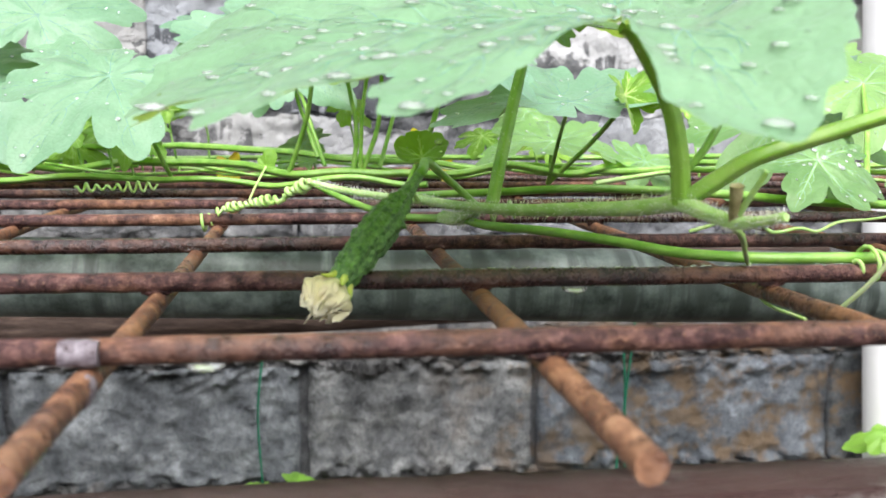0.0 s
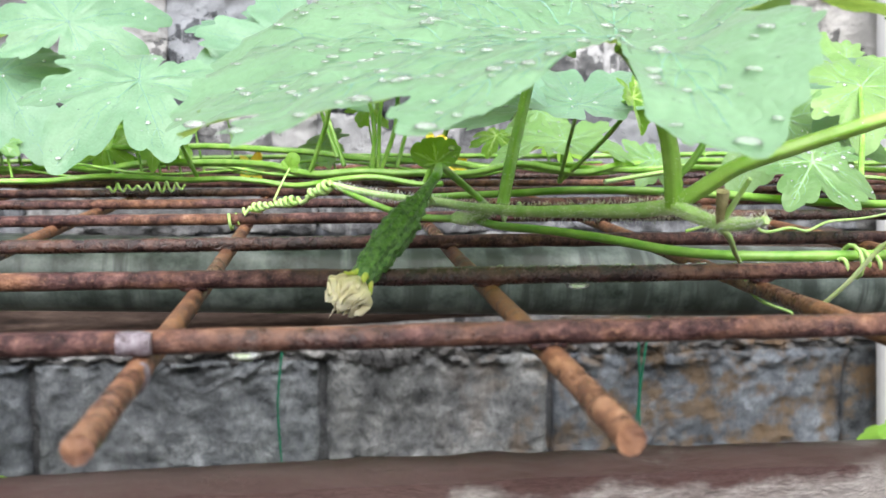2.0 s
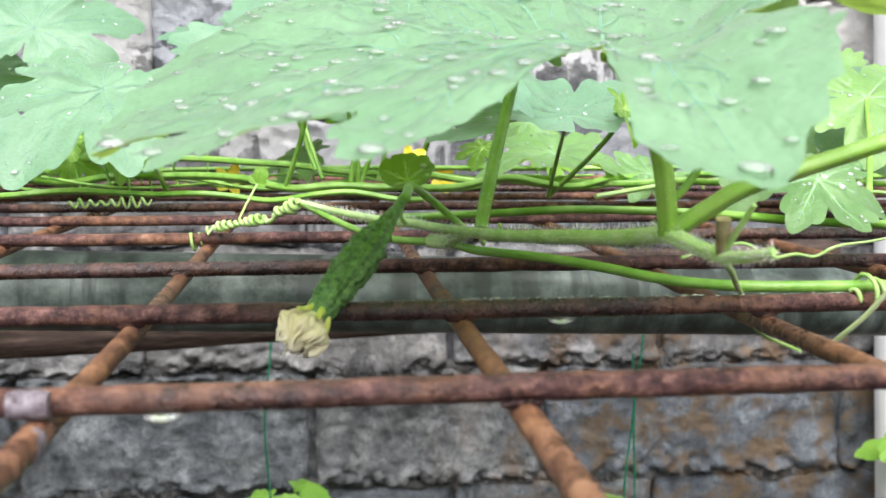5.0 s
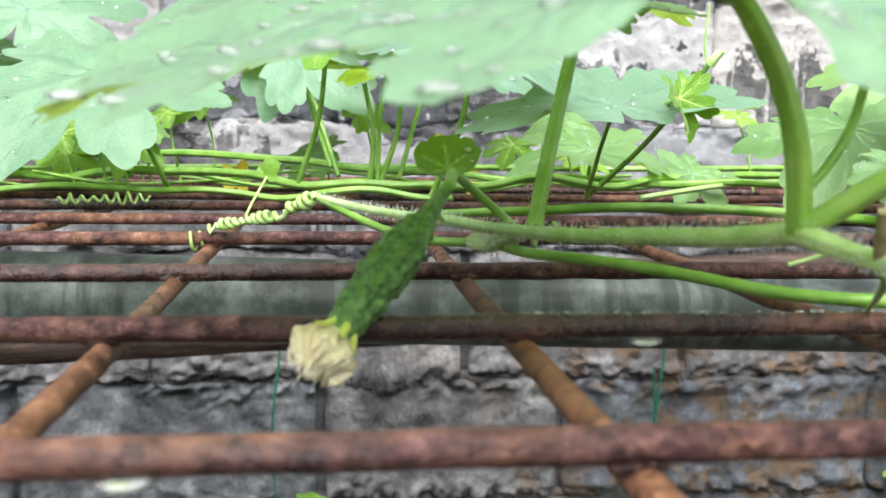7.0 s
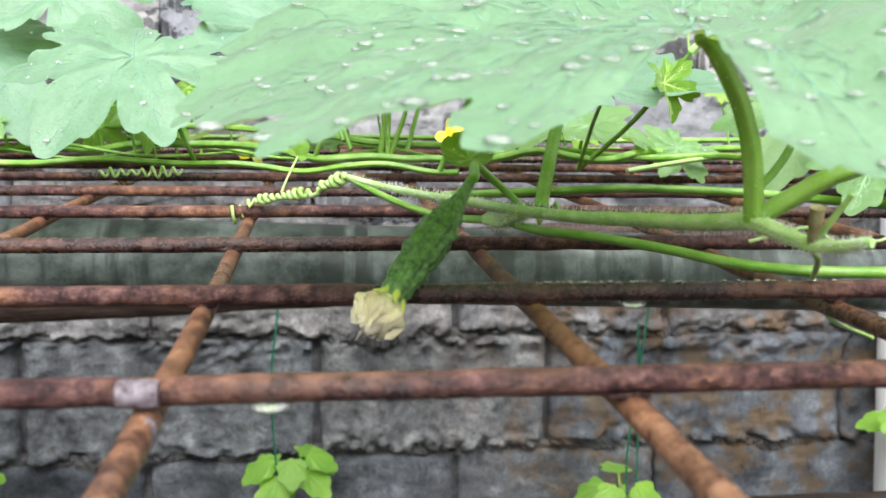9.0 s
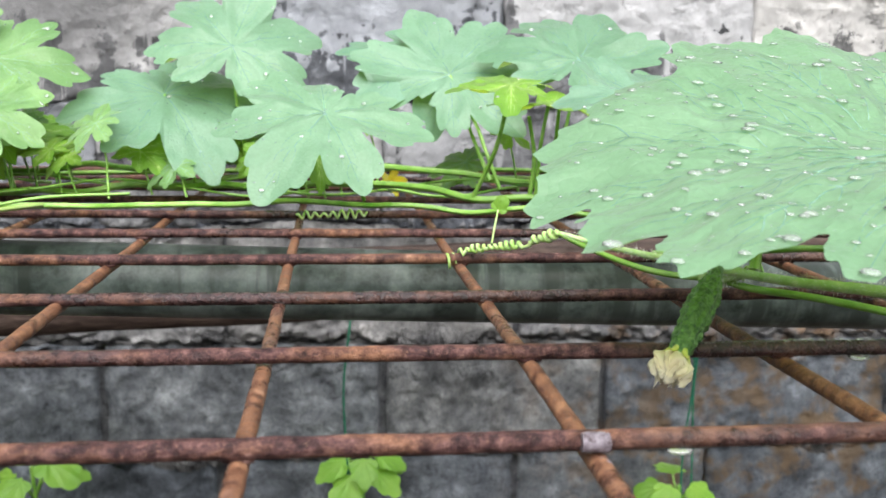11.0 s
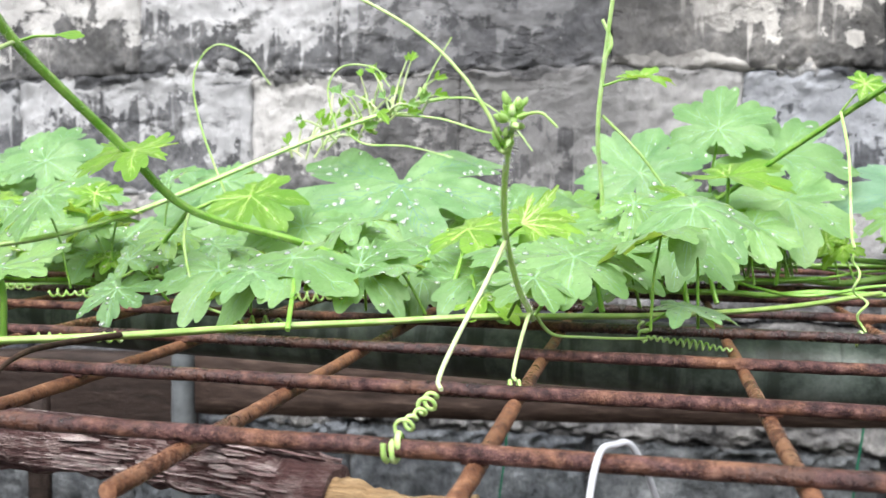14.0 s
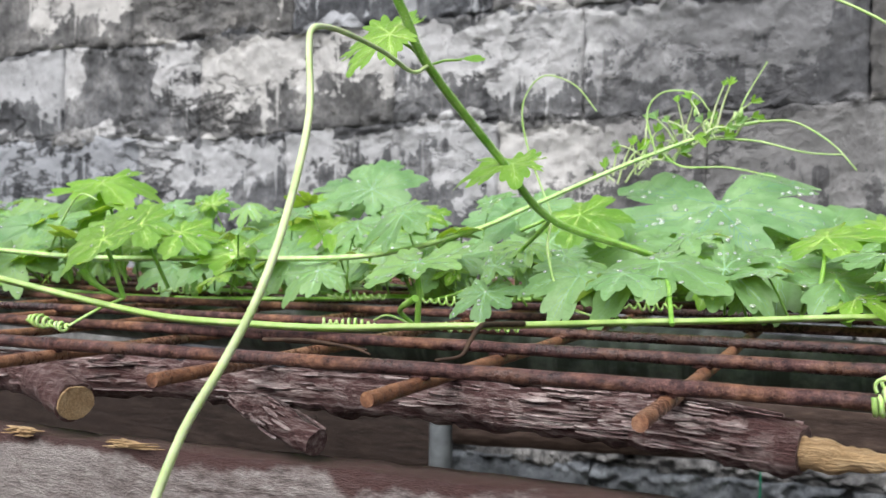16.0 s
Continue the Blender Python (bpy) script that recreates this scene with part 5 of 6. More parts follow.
# straight tendril tied at a crossing
tendril(shoot, [(-0.5032, 0.1704, 1.0235), (-0.5037, 0.1427, 1.0138), (-0.5032, 0.1162, 1.0040), (-0.5013, 0.1095, 1.0030)], 0.0010, 0.0008, PALE_TENDRIL)
tendril(shoot, coil((-0.5042, 0.1082, 0.9982), (-0.4985, 0.1087, 0.9981), 1.5, 0.0052), 0.0010, 0.0008, smooth=False)
# long coiled tendril lying along the bars
tendril(shoot, [(-0.5012, 0.1773, 1.0225), (-0.4935, 0.1900, 1.0110), (-0.4780, 0.2150, 1.0065), (-0.4600, 0.2360, 1.0035), (-0.4470, 0.2450, 1.0030)], 0.0009, 0.0008)
tendril(shoot, coil((-0.4470, 0.2450, 1.0035), (-0.4015, 0.2500, 0.9975), 13, 0.0023), 0.0008, 0.0005, smooth=False)
tendril(shoot, coil((-0.4510, 0.2762, 1.0109), (-0.4480, 0.2640, 0.9970), 3, 0.0032), 0.0009, 0.0007, smooth=False)
leaf(shoot, (-0.4850, 0.2106, 1.0488), (0.05, -0.34, 0.92), (-0.05, -0.8, -0.6), 0.043, PALE, 21.1, 50, 1, stalk=(-0.5058, 0.2110, 1.0158), stalk_r=0.0009)
leaf(shoot, (-0.5033, 0.1875, 1.0391), (0.1, -0.34, 0.92), (0.35, -0.6, -0.6), 0.031, PALE, 21.6, 25, 1, stalk=(-0.5202, 0.2201, 1.0149), stalk_r=0.0009)
leaf(shoot, (-0.6459, 0.2306, 1.0420), (-0.12, -0.34, 0.92), (-0.7, -0.6, -0.3), 0.053, PALE, 22.4, 70, 1, stalk=(-0.6282, 0.1756, 1.0093), stalk_r=0.0012, droop=0.28)
leaf(shoot, (-0.5832, 0.3084, 1.0431), (0.05, -0.34, 0.92), (0.0, -0.8, -0.5), 0.057, PALE, 23.3, 50, 1, stalk=(-0.5866, 0.2976, 1.0121), droop=0.25)
leaf(shoot, (-0.4818, 0.2800, 1.0501), (0.1, -0.34, 0.92), (0.2, -0.8, -0.4), 0.048, PALE, 24.1, 40, 1, stalk=(-0.4719, 0.2598, 1.0145))
leaf(shoot, (-0.5473, 0.2589, 1.0333), (0.1, -0.34, 0.92), (0.6, -0.7, -0.4), 0.041, PALE, 24.5, 40, 1, stalk=(-0.5395, 0.2242, 1.0139))
leaf(shoot, (-0.4279, 0.3126, 1.0530), (0.05, -0.34, 0.92), (-0.1, -0.8, -0.5), 0.043, PALE, 25.0, 40, 1, stalk=(-0.4231, 0.2952, 1.0129))
leaf(shoot, (-0.5543, 0.2841, 1.0586), (-0.2, -0.3, 0.9), (0.8, -0.3, 0.1), 0.040, YOUNG, 25.4, 10, 1, stalk=(-0.5587, 0.2332, 1.0119))
leaf(shoot, (-0.5201, 0.3043, 1.0649), (0.1, -0.3, 0.9), (0.8, -0.3, -0.1), 0.038, YOUNG, 25.8, 10, 1, stalk=(-0.5201, 0.2543, 1.0120))
leaf(shoot, (-0.4165, 0.3742, 1.0493), (0.0, -0.34, 0.92), (-0.2, -0.6, -0.7), 0.045, PALE, 26.1, 30, 1, stalk=(-0.4026, 0.3544, 1.0113))
leaf(shoot, (-0.7610, 0.1285, 1.0413), (-0.05, -0.34, 0.92), (-0.9, -0.35, -0.2), 0.036, PALE, 26.6, 30, 1, stalk=(-0.7617, 0.1320, 1.0056), stalk_r=0.0015, lobes=[(20, 1.0, 34), (-30, 0.9, 30), (75, 0.85, 30), (160, 0.95, 36), (-150, 0.8, 30), (-85, 0.6, 26)])
stem(shoot, [(-0.7632, 0.1320, 1.0056), (-0.7693, 0.1254, 1.0143), (-0.7532, 0.1111, 1.0224)], 0.0011, 0.0020, STEM, name="folded_leaflet")
tendril(shoot, [(-0.7632, 0.1320, 1.0056), (-0.7836, 0.1398, 1.0101), (-0.7980, 0.1495, 1.0060)], 0.0008, 0.0007)
tendril(shoot, coil((-0.7960, 0.1495, 1.0031), (-0.8333, 0.1462, 1.0035), 9, 0.0028), 0.0009, 0.0009, smooth=False)
tendril(shoot, coil((-0.7542, 0.1396, 1.0047), (-0.7089, 0.1557, 1.0050), 9, 0.0024), 0.0008, 0.0007, smooth=False)
tendril(shoot, [(-0.9601, 0.1186, 1.0147), (-0.9617, 0.0986, 1.0090), (-0.9710, 0.0836, 0.9992)], 0.0011, 0.0009)
tendril(shoot, coil((-0.9710, 0.0836, 0.9982), (-1.0093, 0.0887, 1.0022), 8, 0.0034), 0.0011, 0.0010, smooth=False)
leaf(shoot, (-0.9673, 0.1086, 1.0517), (-0.1, -0.5, 0.8), (-0.8, -0.2, 0.3), 0.038, YOUNG, 27.2, 10, 1, stalk=(-0.9601, 0.1186, 1.0147), stalk_r=0.0013)
stem(shoot, [(-0.9621, 0.1186, 1.0147), (-0.9717, 0.1086, 1.0224), (-0.9804, 0.1036, 1.0320)], 0.0010, 0.0026, STEM, name="folded_leaflet")
# dry hook and fibres on the first bars
tendril(shoot, [(-0.701, 0.138, 1.0090), (-0.699, 0.080, 1.0130), (-0.690, 0.045, 1.0150), (-0.6854, 0.022, 1.0110), (-0.6859, 0.013, 1.0055), (-0.694, 0.005, 1.0040)], 0.0016, 0.0007, DRY)
tendril(shoot, [(-0.7950, 0.030, 1.0050), (-0.770, 0.028, 1.0062), (-0.7420, 0.020, 1.0052), (-0.729, 0.014, 1.0035)], 0.0012, 0.0006, DRY)
tendril(shoot, [(-0.7850, 0.034, 1.0045), (-0.760, 0.030, 1.0048), (-0.7380, 0.028, 1.0035)], 0.0010, 0.0006, DRY)

# ---------------------------------------------------------------- tall hairy shoot and its companions
tall_vine = thing("bitter_gourd_vine", "tall hairy gourd shoot with a long pale tendril", "vine", "gourd vines")
D0, D1 = (-0.7217, 0.2533, 1.0685), (-0.7644, 0.1480, 1.1544)
stem(tall_vine, [(-0.5960, 0.3561, 1.0082), (-0.6298, 0.3411, 1.0272), (-0.6732, 0.3060, 1.0477), D0, (-0.7425, 0.2106, 1.1055), D1, (-0.7719, 0.1255, 1.1855), (-0.7920, 0.0730, 1.2560), (-0.8020, 0.0480, 1.3160)], 0.0022, 0.0026, STEM, hairs=2600)
tendril(tall_vine, [D1, (-0.7560, 0.110, 1.1440), (-0.7480, 0.060, 1.1450), (-0.7420, 0.012, 1.1440), (-0.7400, -0.010, 1.1420), (-0.7385, -0.022, 1.1380), (-0.7365, -0.027, 1.1290), (-0.7270, -0.042, 1.1000), (-0.7160, -0.073, 1.0630), (-0.7145, -0.092, 1.0350), (-0.7210, -0.102, 1.0130), (-0.7300, -0.110, 0.9920), (-0.736, -0.120, 0.965)], 0.0011, 0.0017, LONG_TENDRIL)
leaf(tall_vine, (-0.7802, 0.1300, 1.1700), (-0.1, -0.62, 0.75), (-0.75, -0.1, 0.0), 0.035, YOUNG, 30.1, 0, 1, stalk=D1, stalk_r=0.0010, teeth=0.16)
leaf(tall_vine, (-0.7491, 0.1607, 1.1594), (0.1, -0.6, 0.7), (0.9, 0.1, 0.15), 0.014, YOUNG, 30.4, 0, 0, stalk=D1, stalk_r=0.0007, lobes=[(0, 1.0, 40)], notch=0.3)
leaf(tall_vine, (-0.7365, 0.2172, 1.1027), (0.0, -0.28, 0.95), (-0.9, -0.2, 0.05), 0.040, YOUNG, 30.8, 0, 1, stalk=(-0.7372, 0.2248, 1.0929), teeth=0.14)
tendril(tall_vine, [D0, (-0.7225, 0.2479, 1.0494), (-0.7153, 0.2425, 1.0252), (-0.7082, 0.2373, 1.0137), (-0.6839, 0.2320, 1.0066)], 0.0011, 0.0008)
tendril(tall_vine, coil((-0.6887, 0.2320, 1.0036), (-0.6500, 0.2364, 1.0052), 5, 0.0032), 0.0009, 0.0008, smooth=False)
stem(tall_vine, [D0, (-0.7430, 0.2728, 1.0539), (-0.7787, 0.2965, 1.0294), (-0.8171, 0.3263, 1.0142), (-0.8557, 0.3465, 1.0038)], 0.0015, 0.0012)
stem(tall_vine, [(-1.7020, 0.2580, 1.0460), (-1.4020, 0.2780, 1.0480), (-1.1763, 0.2890, 1.0360), (-1.0166, 0.2784, 1.0374), (-0.8822, 0.2919, 1.0414), (-0.8179, 0.3414, 1.0605), (-0.7799, 0.3953, 1.0848), (-0.7132, 0.4458, 1.1213), (-0.6490, 0.4931, 1.1509), (-0.6173, 0.5095, 1.1597)], 0.0024, 0.0014, HAIRY, hairs=300)
# growing tip: clustered young leaves and thin tendrils
TIP = Vector((-0.6490, 0.4931, 1.1509))
rnd = random.Random(8)
NARROW = [(0, 1.0, 26), (38, 0.62, 22), (-38, 0.62, 22)]
for k in range(40):
    f = rnd.random()
    q = TIP + Vector((-0.105 * f + 0.012 + rnd.uniform(-0.012, 0.012), rnd.uniform(-0.02, 0.02), -0.046 * f + rnd.uniform(-0.004, 0.006)))
    d = Vector((rnd.uniform(-0.9, 0.9), rnd.uniform(-0.6, 0.2), rnd.uniform(0.1, 1.0))).normalized()
    reach = rnd.uniform(0.010, 0.042)
    e = q + d * reach
    stem(tall_vine, [q, q.lerp(e, 0.5) + Vector((0, 0, 0.003)), e], 0.0011, 0.0007, PALE_TENDRIL, 6, "leaf_stalk", n=5)
    leaf(tall_vine, tuple(e), (d.x * 0.6, -0.8, 0.5), tuple(d), rnd.uniform(0.008, 0.015), YOUNG if k % 3 else PALE, 31 + k * 0.3, 0, 0, fold=0.8, teeth=0.15, lobes=NARROW, notch=0.3)
for k in range(7):
    q = TIP + Vector((rnd.uniform(-0.05, 0.03), rnd.uniform(-0.02, 0.01), rnd.uniform(-0.01, 0.022)))
    make("bud", *tube(spline([q, q + Vector((0.001, 0, 0.004)), q + Vector((0.001, 0, 0.008))], 5), lambda t: 0.0018 * math.sin(math.pi * (0.15 + 0.75 * t)), 8, 0.2, seed=k), HAIRY, tall_vine)
for pts in ([(-0.6173, 0.5095, 1.1597), (-0.5882, 0.5006, 1.1572), (-0.5588, 0.4914, 1.1379), (-0.5391, 0.4818, 1.1145)],
            [(-0.6556, 0.4868, 1.1439), (-0.6171, 0.4892, 1.1410), (-0.5782, 0.4805, 1.1297), (-0.5490, 0.4718, 1.1262)],
            [(-0.6940, 0.4561, 1.1285), (-0.7023, 0.4567, 1.1625), (-0.6900, 0.4573, 1.1803), (-0.6639, 0.4578, 1.1788), (-0.6511, 0.4577, 1.1634)],
            [(-0.7701, 0.4147, 1.0734), (-0.7933, 0.4158, 1.1313), (-0.7988, 0.4164, 1.1700), (-0.7818, 0.4167, 1.1927), (-0.7546, 0.4165, 1.1844), (-0.7349, 0.4162, 1.1614)],
            [(-0.6364, 0.4974, 1.1541), (-0.6273, 0.4997, 1.1792), (-0.6102, 0.5011, 1.2090)],
            [(-0.6941, 0.4661, 1.1334), (-0.6746, 0.4661, 1.1191), (-0.6359, 0.4569, 1.1167), (-0.5974, 0.4495, 1.1077)]):
    tendril(tall_vine, pts, 0.0010, 0.0005)
leaf(tall_vine, (-0.7421, 0.3949, 1.0758), (0.0, -0.5, 0.85), (0.6, -0.4, -0.3), 0.045, YOUNG, 34.1, 0, 1, stalk=(-0.7891, 0.3853, 1.0629))

# ---------------------------------------------------------------- middle and far left vines
mid = thing("bitter_gourd_vine", "dense gourd vine with broad and young lobed leaves over the mesh", "vine", "gourd vines")
stem(mid, [(-0.4145, 0.5593, 1.0585), (-0.3617, 0.4848, 1.1031), (-0.3112, 0.4168, 1.1430), (-0.2747, 0.3524, 1.1716), (-0.2381, 0.2780, 1.2046), (-0.2020, 0.2080, 1.2460)], 0.0018, 0.0021)
stem(mid, [(-0.4313, 0.5706, 1.0107), (-0.4214, 0.5662, 1.0336), (-0.4145, 0.5593, 1.0605)], 0.0018, 0.0018)
stem(mid, [(-0.4784, 0.4333, 1.0107), (-0.4808, 0.4251, 1.0775), (-0.4841, 0.4066, 1.1267), (-0.4796, 0.3935, 1.1763), (-0.4724, 0.3790, 1.2337)], 0.0016, 0.0013, HAIRY, hairs=200)
leaf(mid, (-0.4568, 0.3942, 1.1617), (0.0, -0.22, 0.97), (0.95, 0.1, 0.15), 0.027, YOUNG, 40.1, 0, 1, stalk=(-0.4814, 0.3978, 1.1564), stalk_r=0.0007, fold=0.25)
stem(mid, [(-0.4801, 0.3934, 1.1743), (-0.4757, 0.3910, 1.1863), (-0.4818, 0.3892, 1.2011)], 0.0016, 0.0010, HAIRY, name="bud")
tendril(mid, [(-0.4812, 0.4070, 1.1366), (-0.4565, 0.4076, 1.1121), (-0.4374, 0.4135, 1.0874)], 0.0012, 0.0009)
tendril(mid, [(-0.3193, 0.4217, 1.1400), (-0.3217, 0.3765, 1.1075), (-0.3281, 0.3269, 1.0618), (-0.3293, 0.3100, 1.0514)], 0.0011, 0.0010)
tendril(mid, coil((-0.3293, 0.3080, 1.0484), (-0.3254, 0.2978, 1.0039), 2.6, 0.0036), 0.0008, 0.0008, smooth=False)
tendril(mid, coil((-0.3273, 0.3177, 0.9970), (-0.3202, 0.3178, 0.9970), 1.5, 0.0052), 0.0010, 0.0008, smooth=False)
leaf(mid, (-0.3062, 0.4118, 1.1580), (0.1, -0.6, 0.7), (0.9, -0.1, 0.05), 0.020, YOUNG, 40.6, 0, 1, stalk=(-0.3193, 0.4217, 1.1400), stalk_r=0.0007)
leaf(mid, (-0.3430, 0.5651, 1.1159), (0.05, -0.65, 0.75), (-0.3, 0.5, 0.9), 0.075, MATURE, 41.0, 20, 1, stalk=(-0.3609, 0.5842, 1.0108))
leaf(mid, (-0.3391, 0.5154, 1.0784), (0.05, -0.65, 0.75), (0.15, -0.6, -0.8), 0.062, MATURE, 41.3, 20, 1, stalk=(-0.3462, 0.5155, 1.0102))
leaf(mid, (-0.4548, 0.5083, 1.0979), (-0.1, -0.75, 0.6), (0.2, 0.4, 0.9), 0.060, MATURE, 41.6, 20, 1, stalk=(-0.4415, 0.5308, 1.0104))
leaf(mid, (-0.4319, 0.4826, 1.0729), (0.1, -0.7, 0.7), (0.7, -0.5, -0.2), 0.055, MATURE, 41.9, 20, 1, stalk=(-0.4217, 0.5018, 1.0103))
leaf(mid, (-0.3890, 0.4644, 1.0949), (0.0, -0.25, 0.95), (0.7, -0.3, 0.2), 0.050, YOUNG, 42.2, 0, 1, stalk=(-0.3918, 0.4829, 1.0102), fold=0.25)
leaf(mid, (-0.3740, 0.4348, 1.0597), (0.1, -0.7, 0.7), (0.3, -0.7, -0.5), 0.039, PALE, 42.5, 10, 1, stalk=(-0.3819, 0.4635, 1.0100))
leaf(mid, (-0.6432, 0.4639, 1.0855), (0.0, -0.62, 0.78), (0.1, -0.75, -0.6), 0.110, MATURE, 43.0, 220, 2, stalk=(-0.6347, 0.4955, 1.0099), droop=0.12, lobes=[(-25, 0.75, 23), (25, 0.72, 21), (74, 1.0, 26), (-74, 1.0, 26), (121, 0.95, 26), (-126, 0.9, 26)], teeth=0.10, notch=0.42)
leaf(mid, (-0.5580, 0.4995, 1.0673), (0.1, -0.6, 0.8), (0.4, -0.7, -0.5), 0.080, MATURE, 43.5, 40, 1, stalk=(-0.5574, 0.5179, 1.0106))
leaf(mid, (-0.5194, 0.4219, 1.0575), (0.1, -0.6, 0.8), (0.2, -0.7, -0.5), 0.052, PALE, 43.8, 30, 1, stalk=(-0.5188, 0.4601, 1.0107))
leaf(mid, (-0.7070, 0.4141, 1.0531), (0.0, -0.6, 0.8), (-0.2, -0.7, -0.5), 0.056, PALE, 44.2, 30, 1, stalk=(-0.6921, 0.4535, 1.0090))
leaf(mid, (-0.3905, 0.5633, 1.1376), (-0.1, -0.75, 0.6), (0.1, 0.5, 0.9), 0.055, MATURE, 44.5, 10, 1, stalk=(-0.3911, 0.5835, 1.0107))

left = thing("bitter_gourd_vine", "leafy gourd vine spreading over the far end of the mesh", "vine", "gourd vines")
stem(left, [(-2.1020, 0.3600, 1.0200), (-1.6020, 0.3800, 1.0120), (-1.1739, 0.3612, 0.9979), (-0.9339, 0.3987, 1.0016), (-0.7882, 0.4140, 1.0053)], 0.0024, 0.0018)

def left_leaf(at, nrm, tip, size, mat):
    leaf(left, at, nrm, tip, size, mat, 50 - 13.0 * at[0] + 9.0 * at[1], 25, 1, stalk=(at[0] + 0.012, at[1] + 0.02, 1.012))


left_leaf((-1.0189, 0.5472, 1.1068), (0.1, -0.5, 0.85), (-0.7, -0.6, -0.2), 0.071, MATURE)
left_leaf((-0.9844, 0.4971, 1.1044), (0.1, -0.75, 0.6), (0.2, 0.3, 0.95), 0.055, MATURE)
left_leaf((-0.9399, 0.4568, 1.0701), (0.2, -0.6, 0.8), (0.7, -0.5, 0.1), 0.059, MATURE)
left_leaf((-0.9992, 0.4490, 1.0675), (0.1, -0.4, 0.9), (-0.3, -0.8, -0.2), 0.046, YOUNG)
left_leaf((-0.9152, 0.4168, 1.0608), (0.2, -0.4, 0.9), (0.7, -0.5, -0.1), 0.042, YOUNG)
left_leaf((-0.8958, 0.3589, 1.0510), (0.1, -0.6, 0.75), (0.1, -0.8, -0.5), 0.038, PALE)
left_leaf((-1.0691, 0.2588, 1.0647), (0.1, -0.45, 0.85), (-0.6, -0.5, 0.1), 0.050, YOUNG)
left_leaf((-1.0363, 0.2685, 1.0576), (0.3, -0.4, 0.85), (0.8, -0.3, -0.2), 0.038, YOUNG)
left_leaf((-1.1966, 0.3513, 1.1044), (0.1, -0.4, 0.9), (0.8, -0.4, 0.0), 0.055, YOUNG)
left_leaf((-1.2138, 0.3613, 1.0924), (0.1, -0.6, 0.8), (-0.3, -0.8, -0.4), 0.046, PALE)
left_leaf((-1.3352, 0.4015, 1.0647), (0.2, -0.55, 0.85), (0.2, -0.8, -0.4), 0.063, MATURE)
left_leaf((-1.1755, 0.4507, 1.0561), (0.2, -0.6, 0.8), (-0.2, -0.8, -0.4), 0.063, MATURE)
left_leaf((-1.0791, 0.3806, 1.0417), (0.1, -0.6, 0.8), (0.3, -0.8, -0.4), 0.055, PALE)
left_leaf((-0.9823, 0.3394, 1.0345), (0.1, -0.65, 0.75), (-0.1, -0.7, -0.6), 0.040, MATURE)
left_leaf((-1.2524, 0.3013, 1.0332), (0.2, -0.55, 0.8), (-0.2, -0.8, -0.4), 0.050, MATURE)
left_leaf((-1.4720, 0.3300, 1.0750), (0.25, -0.5, 0.85), (0.3, -0.7, -0.3), 0.063, MATURE)
left_leaf((-1.4204, 0.4514, 1.0731), (0.2, -0.6, 0.8), (0.5, -0.6, 0.1), 0.063, PALE)
left_leaf((-1.6020, 0.4500, 1.0750), (0.3, -0.5, 0.85), (-0.3, -0.7, -0.3), 0.067, MATURE)
left_leaf((-1.1301, 0.5593, 1.0709), (0.1, -0.6, 0.8), (0.4, -0.7, -0.2), 0.067, MATURE)
left_leaf((-0.8482, 0.5445, 1.0773), (0.1, -0.6, 0.8), (-0.4, -0.7, -0.2), 0.063, MATURE)
left_leaf((-0.7893, 0.4641, 1.0538), (0.1, -0.6, 0.8), (0.3, -0.7, -0.3), 0.050, PALE)
left_leaf((-0.8469, 0.3958, 1.0407), (0.0, -0.7, 0.7), (0.1, -0.7, -0.6), 0.038, PALE)
left_leaf((-1.2938, 0.5808, 1.0612), (0.1, -0.6, 0.8), (-0.3, -0.7, -0.3), 0.071, MATURE)
left_leaf((-1.7620, 0.4000, 1.0800), (0.3, -0.5, 0.85), (0.3, -0.7, -0.3), 0.067, PALE)
left_leaf((-1.7520, 0.5600, 1.0900), (0.3, -0.5, 0.85), (0.4, -0.6, 0.0), 0.071, MATURE)
left_leaf((-1.4666, 0.6015, 1.0673), (0.2, -0.6, 0.8), (0.0, -0.7, -0.3), 0.071, MATURE)
tendril(left, [(-1.2121, 0.3014, 1.0364), (-1.1816, 0.2890, 1.0692), (-1.1528, 0.2789, 1.0894), (-1.1334, 0.2789, 1.0849)], 0.0011, 0.0008)
for x, y in ((-0.93, 0.32), (-0.70, 0.33), (-0.85, 0.30), (-1.1, 0.31), (-0.10, 0.43)):
    tendril(left if x < -0.3 else back, coil((x, y, 1.008), (x + 0.05, y + 0.004, 1.009), 8, 0.0032), 0.0009, 0.0008, smooth=False)

# smaller leaves that fill the low layer, most of them nearly flat
fill = random.Random(21)
for k in range(150):
    x = fill.uniform(-1.65, -0.42)
    y = fill.uniform(0.24, 0.62) if x < -0.72 else fill.uniform(0.20, 0.50)
    z = 1.018 + 0.060 * fill.random() + 0.08 * max(0, y - 0.30)
    if -0.78 < x < -0.50 and z > 1.040:
        z -= 0.022
    a = fill.uniform(0, 6.28)
    mat = YOUNG if fill.random() < 0.32 else PALE if fill.random() < 0.65 else MATURE
    leaf(left if x < -0.8 else mid, (x, y, z), (0.35 * math.cos(a * 3), -0.30 + 0.35 * math.sin(a * 5), 0.9), (math.cos(a), math.sin(a) - 0.4, -0.25), fill.uniform(0.020, 0.042), mat, 100 + k * 0.37, 26, 1, teeth=0.085, fold=fill.uniform(0.0, 0.75) if mat is YOUNG else fill.uniform(-0.1, 0.2), stalk=(x + fill.uniform(-0.02, 0.02), y + 0.015, 1.010), stalk_r=0.0007, droop=fill.uniform(0.1, 0.45))

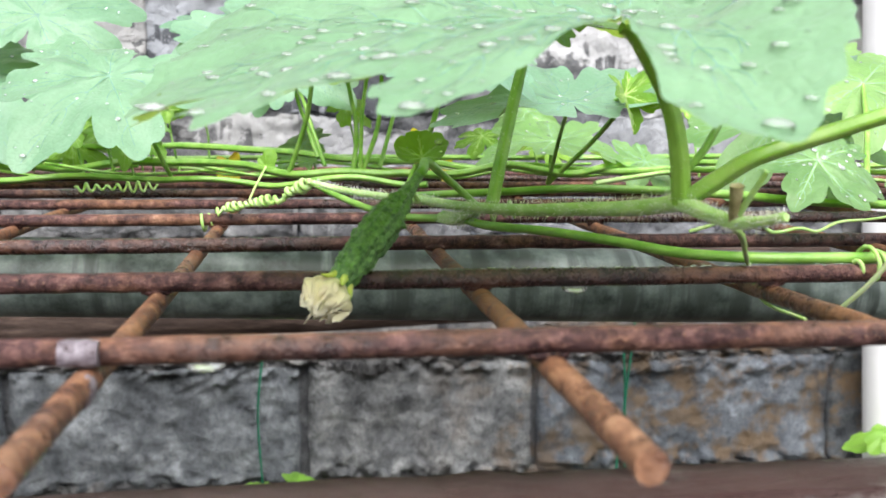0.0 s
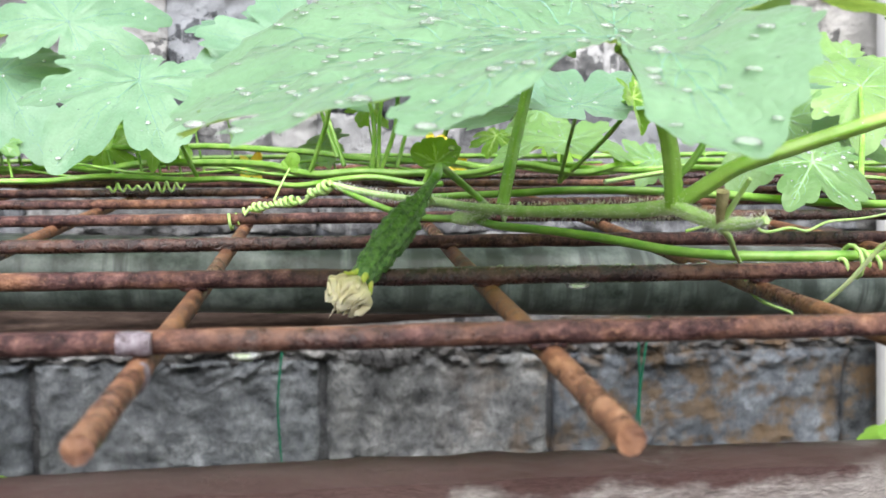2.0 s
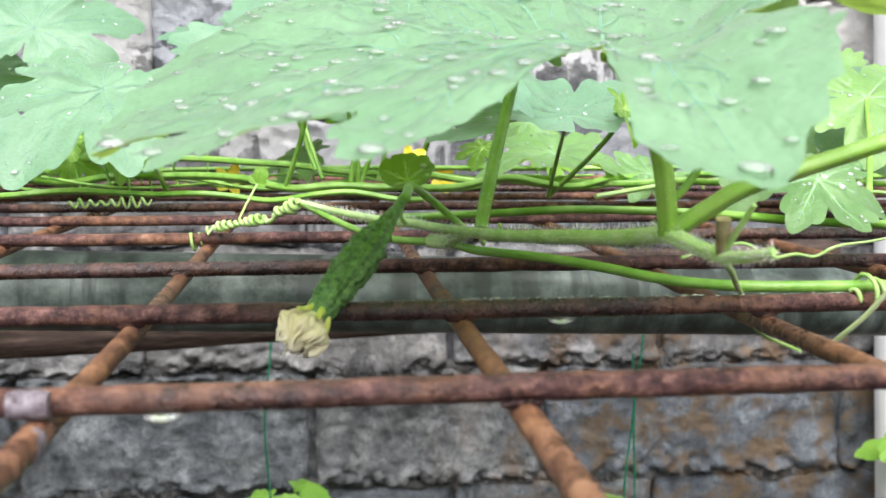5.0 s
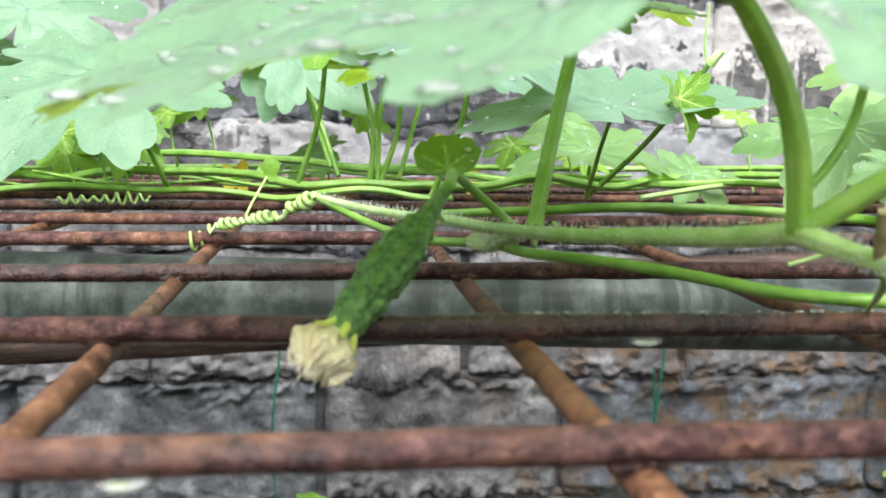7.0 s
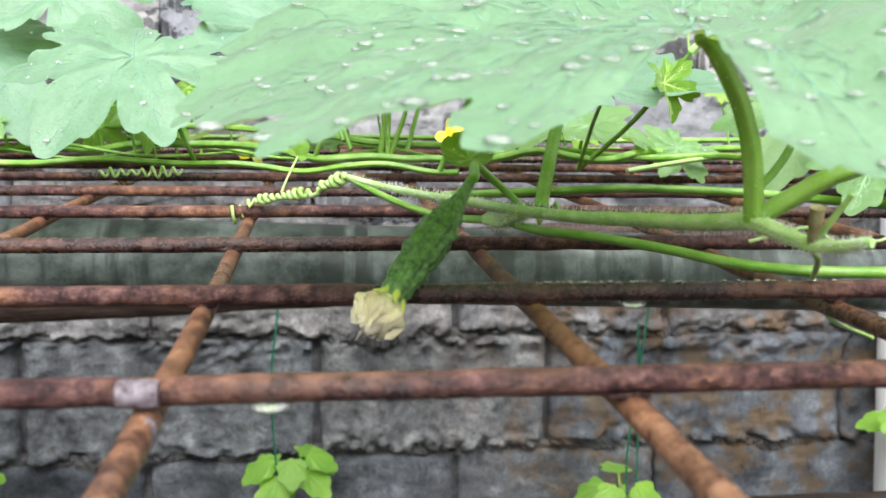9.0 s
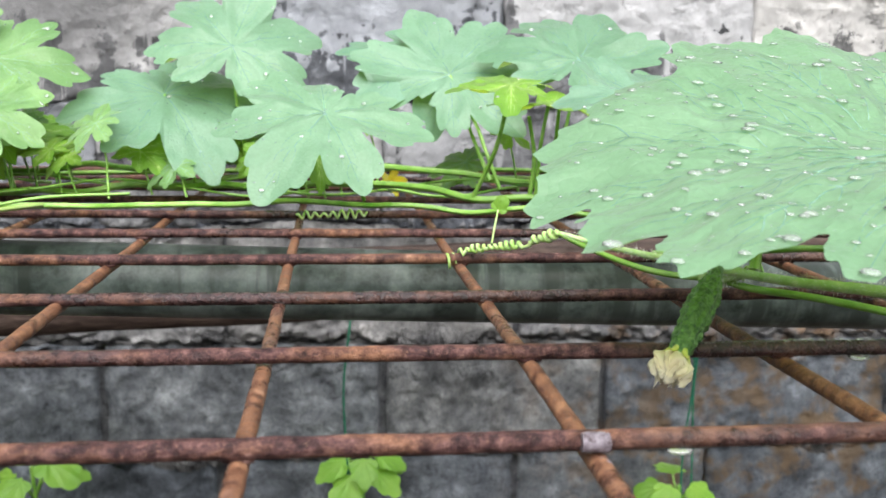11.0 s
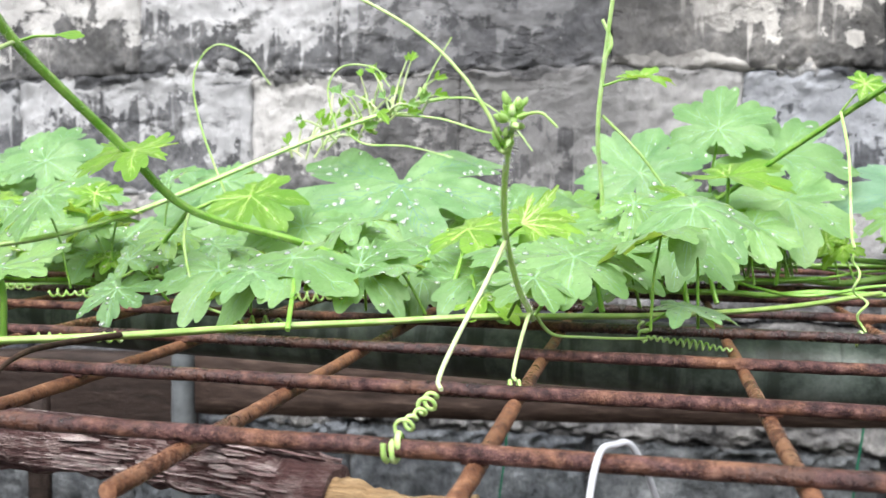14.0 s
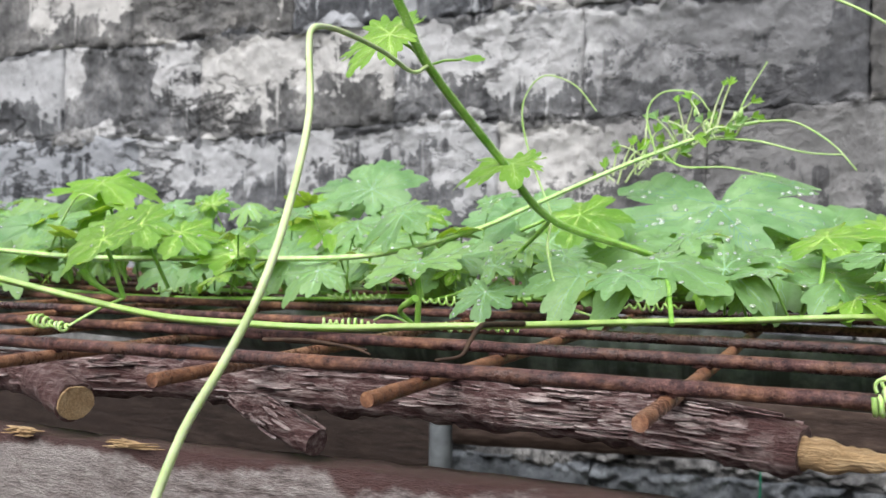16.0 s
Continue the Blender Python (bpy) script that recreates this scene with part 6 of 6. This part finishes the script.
for k in range(110):
    x = fill.uniform(-1.75, -0.40)
    y = fill.uniform(0.36, 0.66) if x < -0.60 else fill.uniform(0.42, 0.62)
    a = fill.uniform(0, 6.28)
    leaf(left if x < -0.8 else mid, (x, y, fill.uniform(1.022, 1.050)), (0.4 * math.cos(a * 3), -0.65 + 0.3 * math.sin(a * 5), 0.7), (math.cos(a), math.sin(a) - 0.4, -0.3), fill.uniform(0.024, 0.040), MATURE if k % 3 else PALE, 300 + k * 0.37, 0, 1, stalk=(x + fill.uniform(-0.02, 0.02), y + 0.015, 1.008), stalk_r=0.0007, droop=fill.uniform(0.1, 0.5))

# ---------------------------------------------------------------- weeds at the foot of the wall
for k, (wx, wy, wz, n) in enumerate(((-0.020, 1.60, 0.345, 9), (-0.66, 1.62, 0.36, 6), (-0.80, 1.60, 0.24, 5), (0.65, 1.62, 0.28, 5), (1.245, 1.56, 0.42, 6), (-1.3, 1.6, 0.3, 5))):
    weed = thing("weed", "small bright green broadleaf weed at the wall foot", "plant", "weeds")
    rw = random.Random(k + 70)
    make("weed_stem", *tube(spline([(wx, wy, 0.0), (wx + 0.01, wy, wz * 0.5), (wx, wy - 0.01, wz)], 6), 0.004, 6), STEM, weed)
    for q in range(n):
        a = q * 2.4 + k
        at = (wx + 0.035 * math.cos(a), wy + 0.035 * math.sin(a), wz - 0.02 + 0.05 * rw.random())
        leaf(weed, at, (0.3 * math.cos(a), -0.4 + 0.3 * math.sin(a), 0.9), (math.cos(a), math.sin(a) - 0.3, 0.1), 0.055 + 0.03 * rw.random(), YOUNG, 80 + k + q * 0.1, 0, 0, lobes=[(0, 1.0, 20), (22, 0.82, 22), (-22, 0.82, 22), (55, 0.55, 26), (-55, 0.55, 26)], teeth=0.0, notch=0.2, plain=True, stalk=(wx, wy, wz * 0.8), stalk_r=0.002)

# ---------------------------------------------------------------- rain drops
DROPS.append((Vector((0.1317, 0.0960, 0.9965)), Vector((0, 0, -1)), 0.0044))
DROPS.append((Vector((0.0245, 0.0030, 0.9970)), Vector((0, 0, -1)), 0.0044))
wet = random.Random(12)
for k in range(60):
    DROPS.append((Vector((0.10 + 0.13 * wet.random(), 0.0965 + wet.uniform(-0.0012, 0.0012), 1.0030)), Vector((0, 0, 1)), wet.uniform(0.0004, 0.0011)))
tagged(make("rain_drops", *joined([dome(c, n, r) for c, n, r in DROPS]), WATER), "clear rain drops beaded on the leaves and bars", "water drops", kind="stuff")
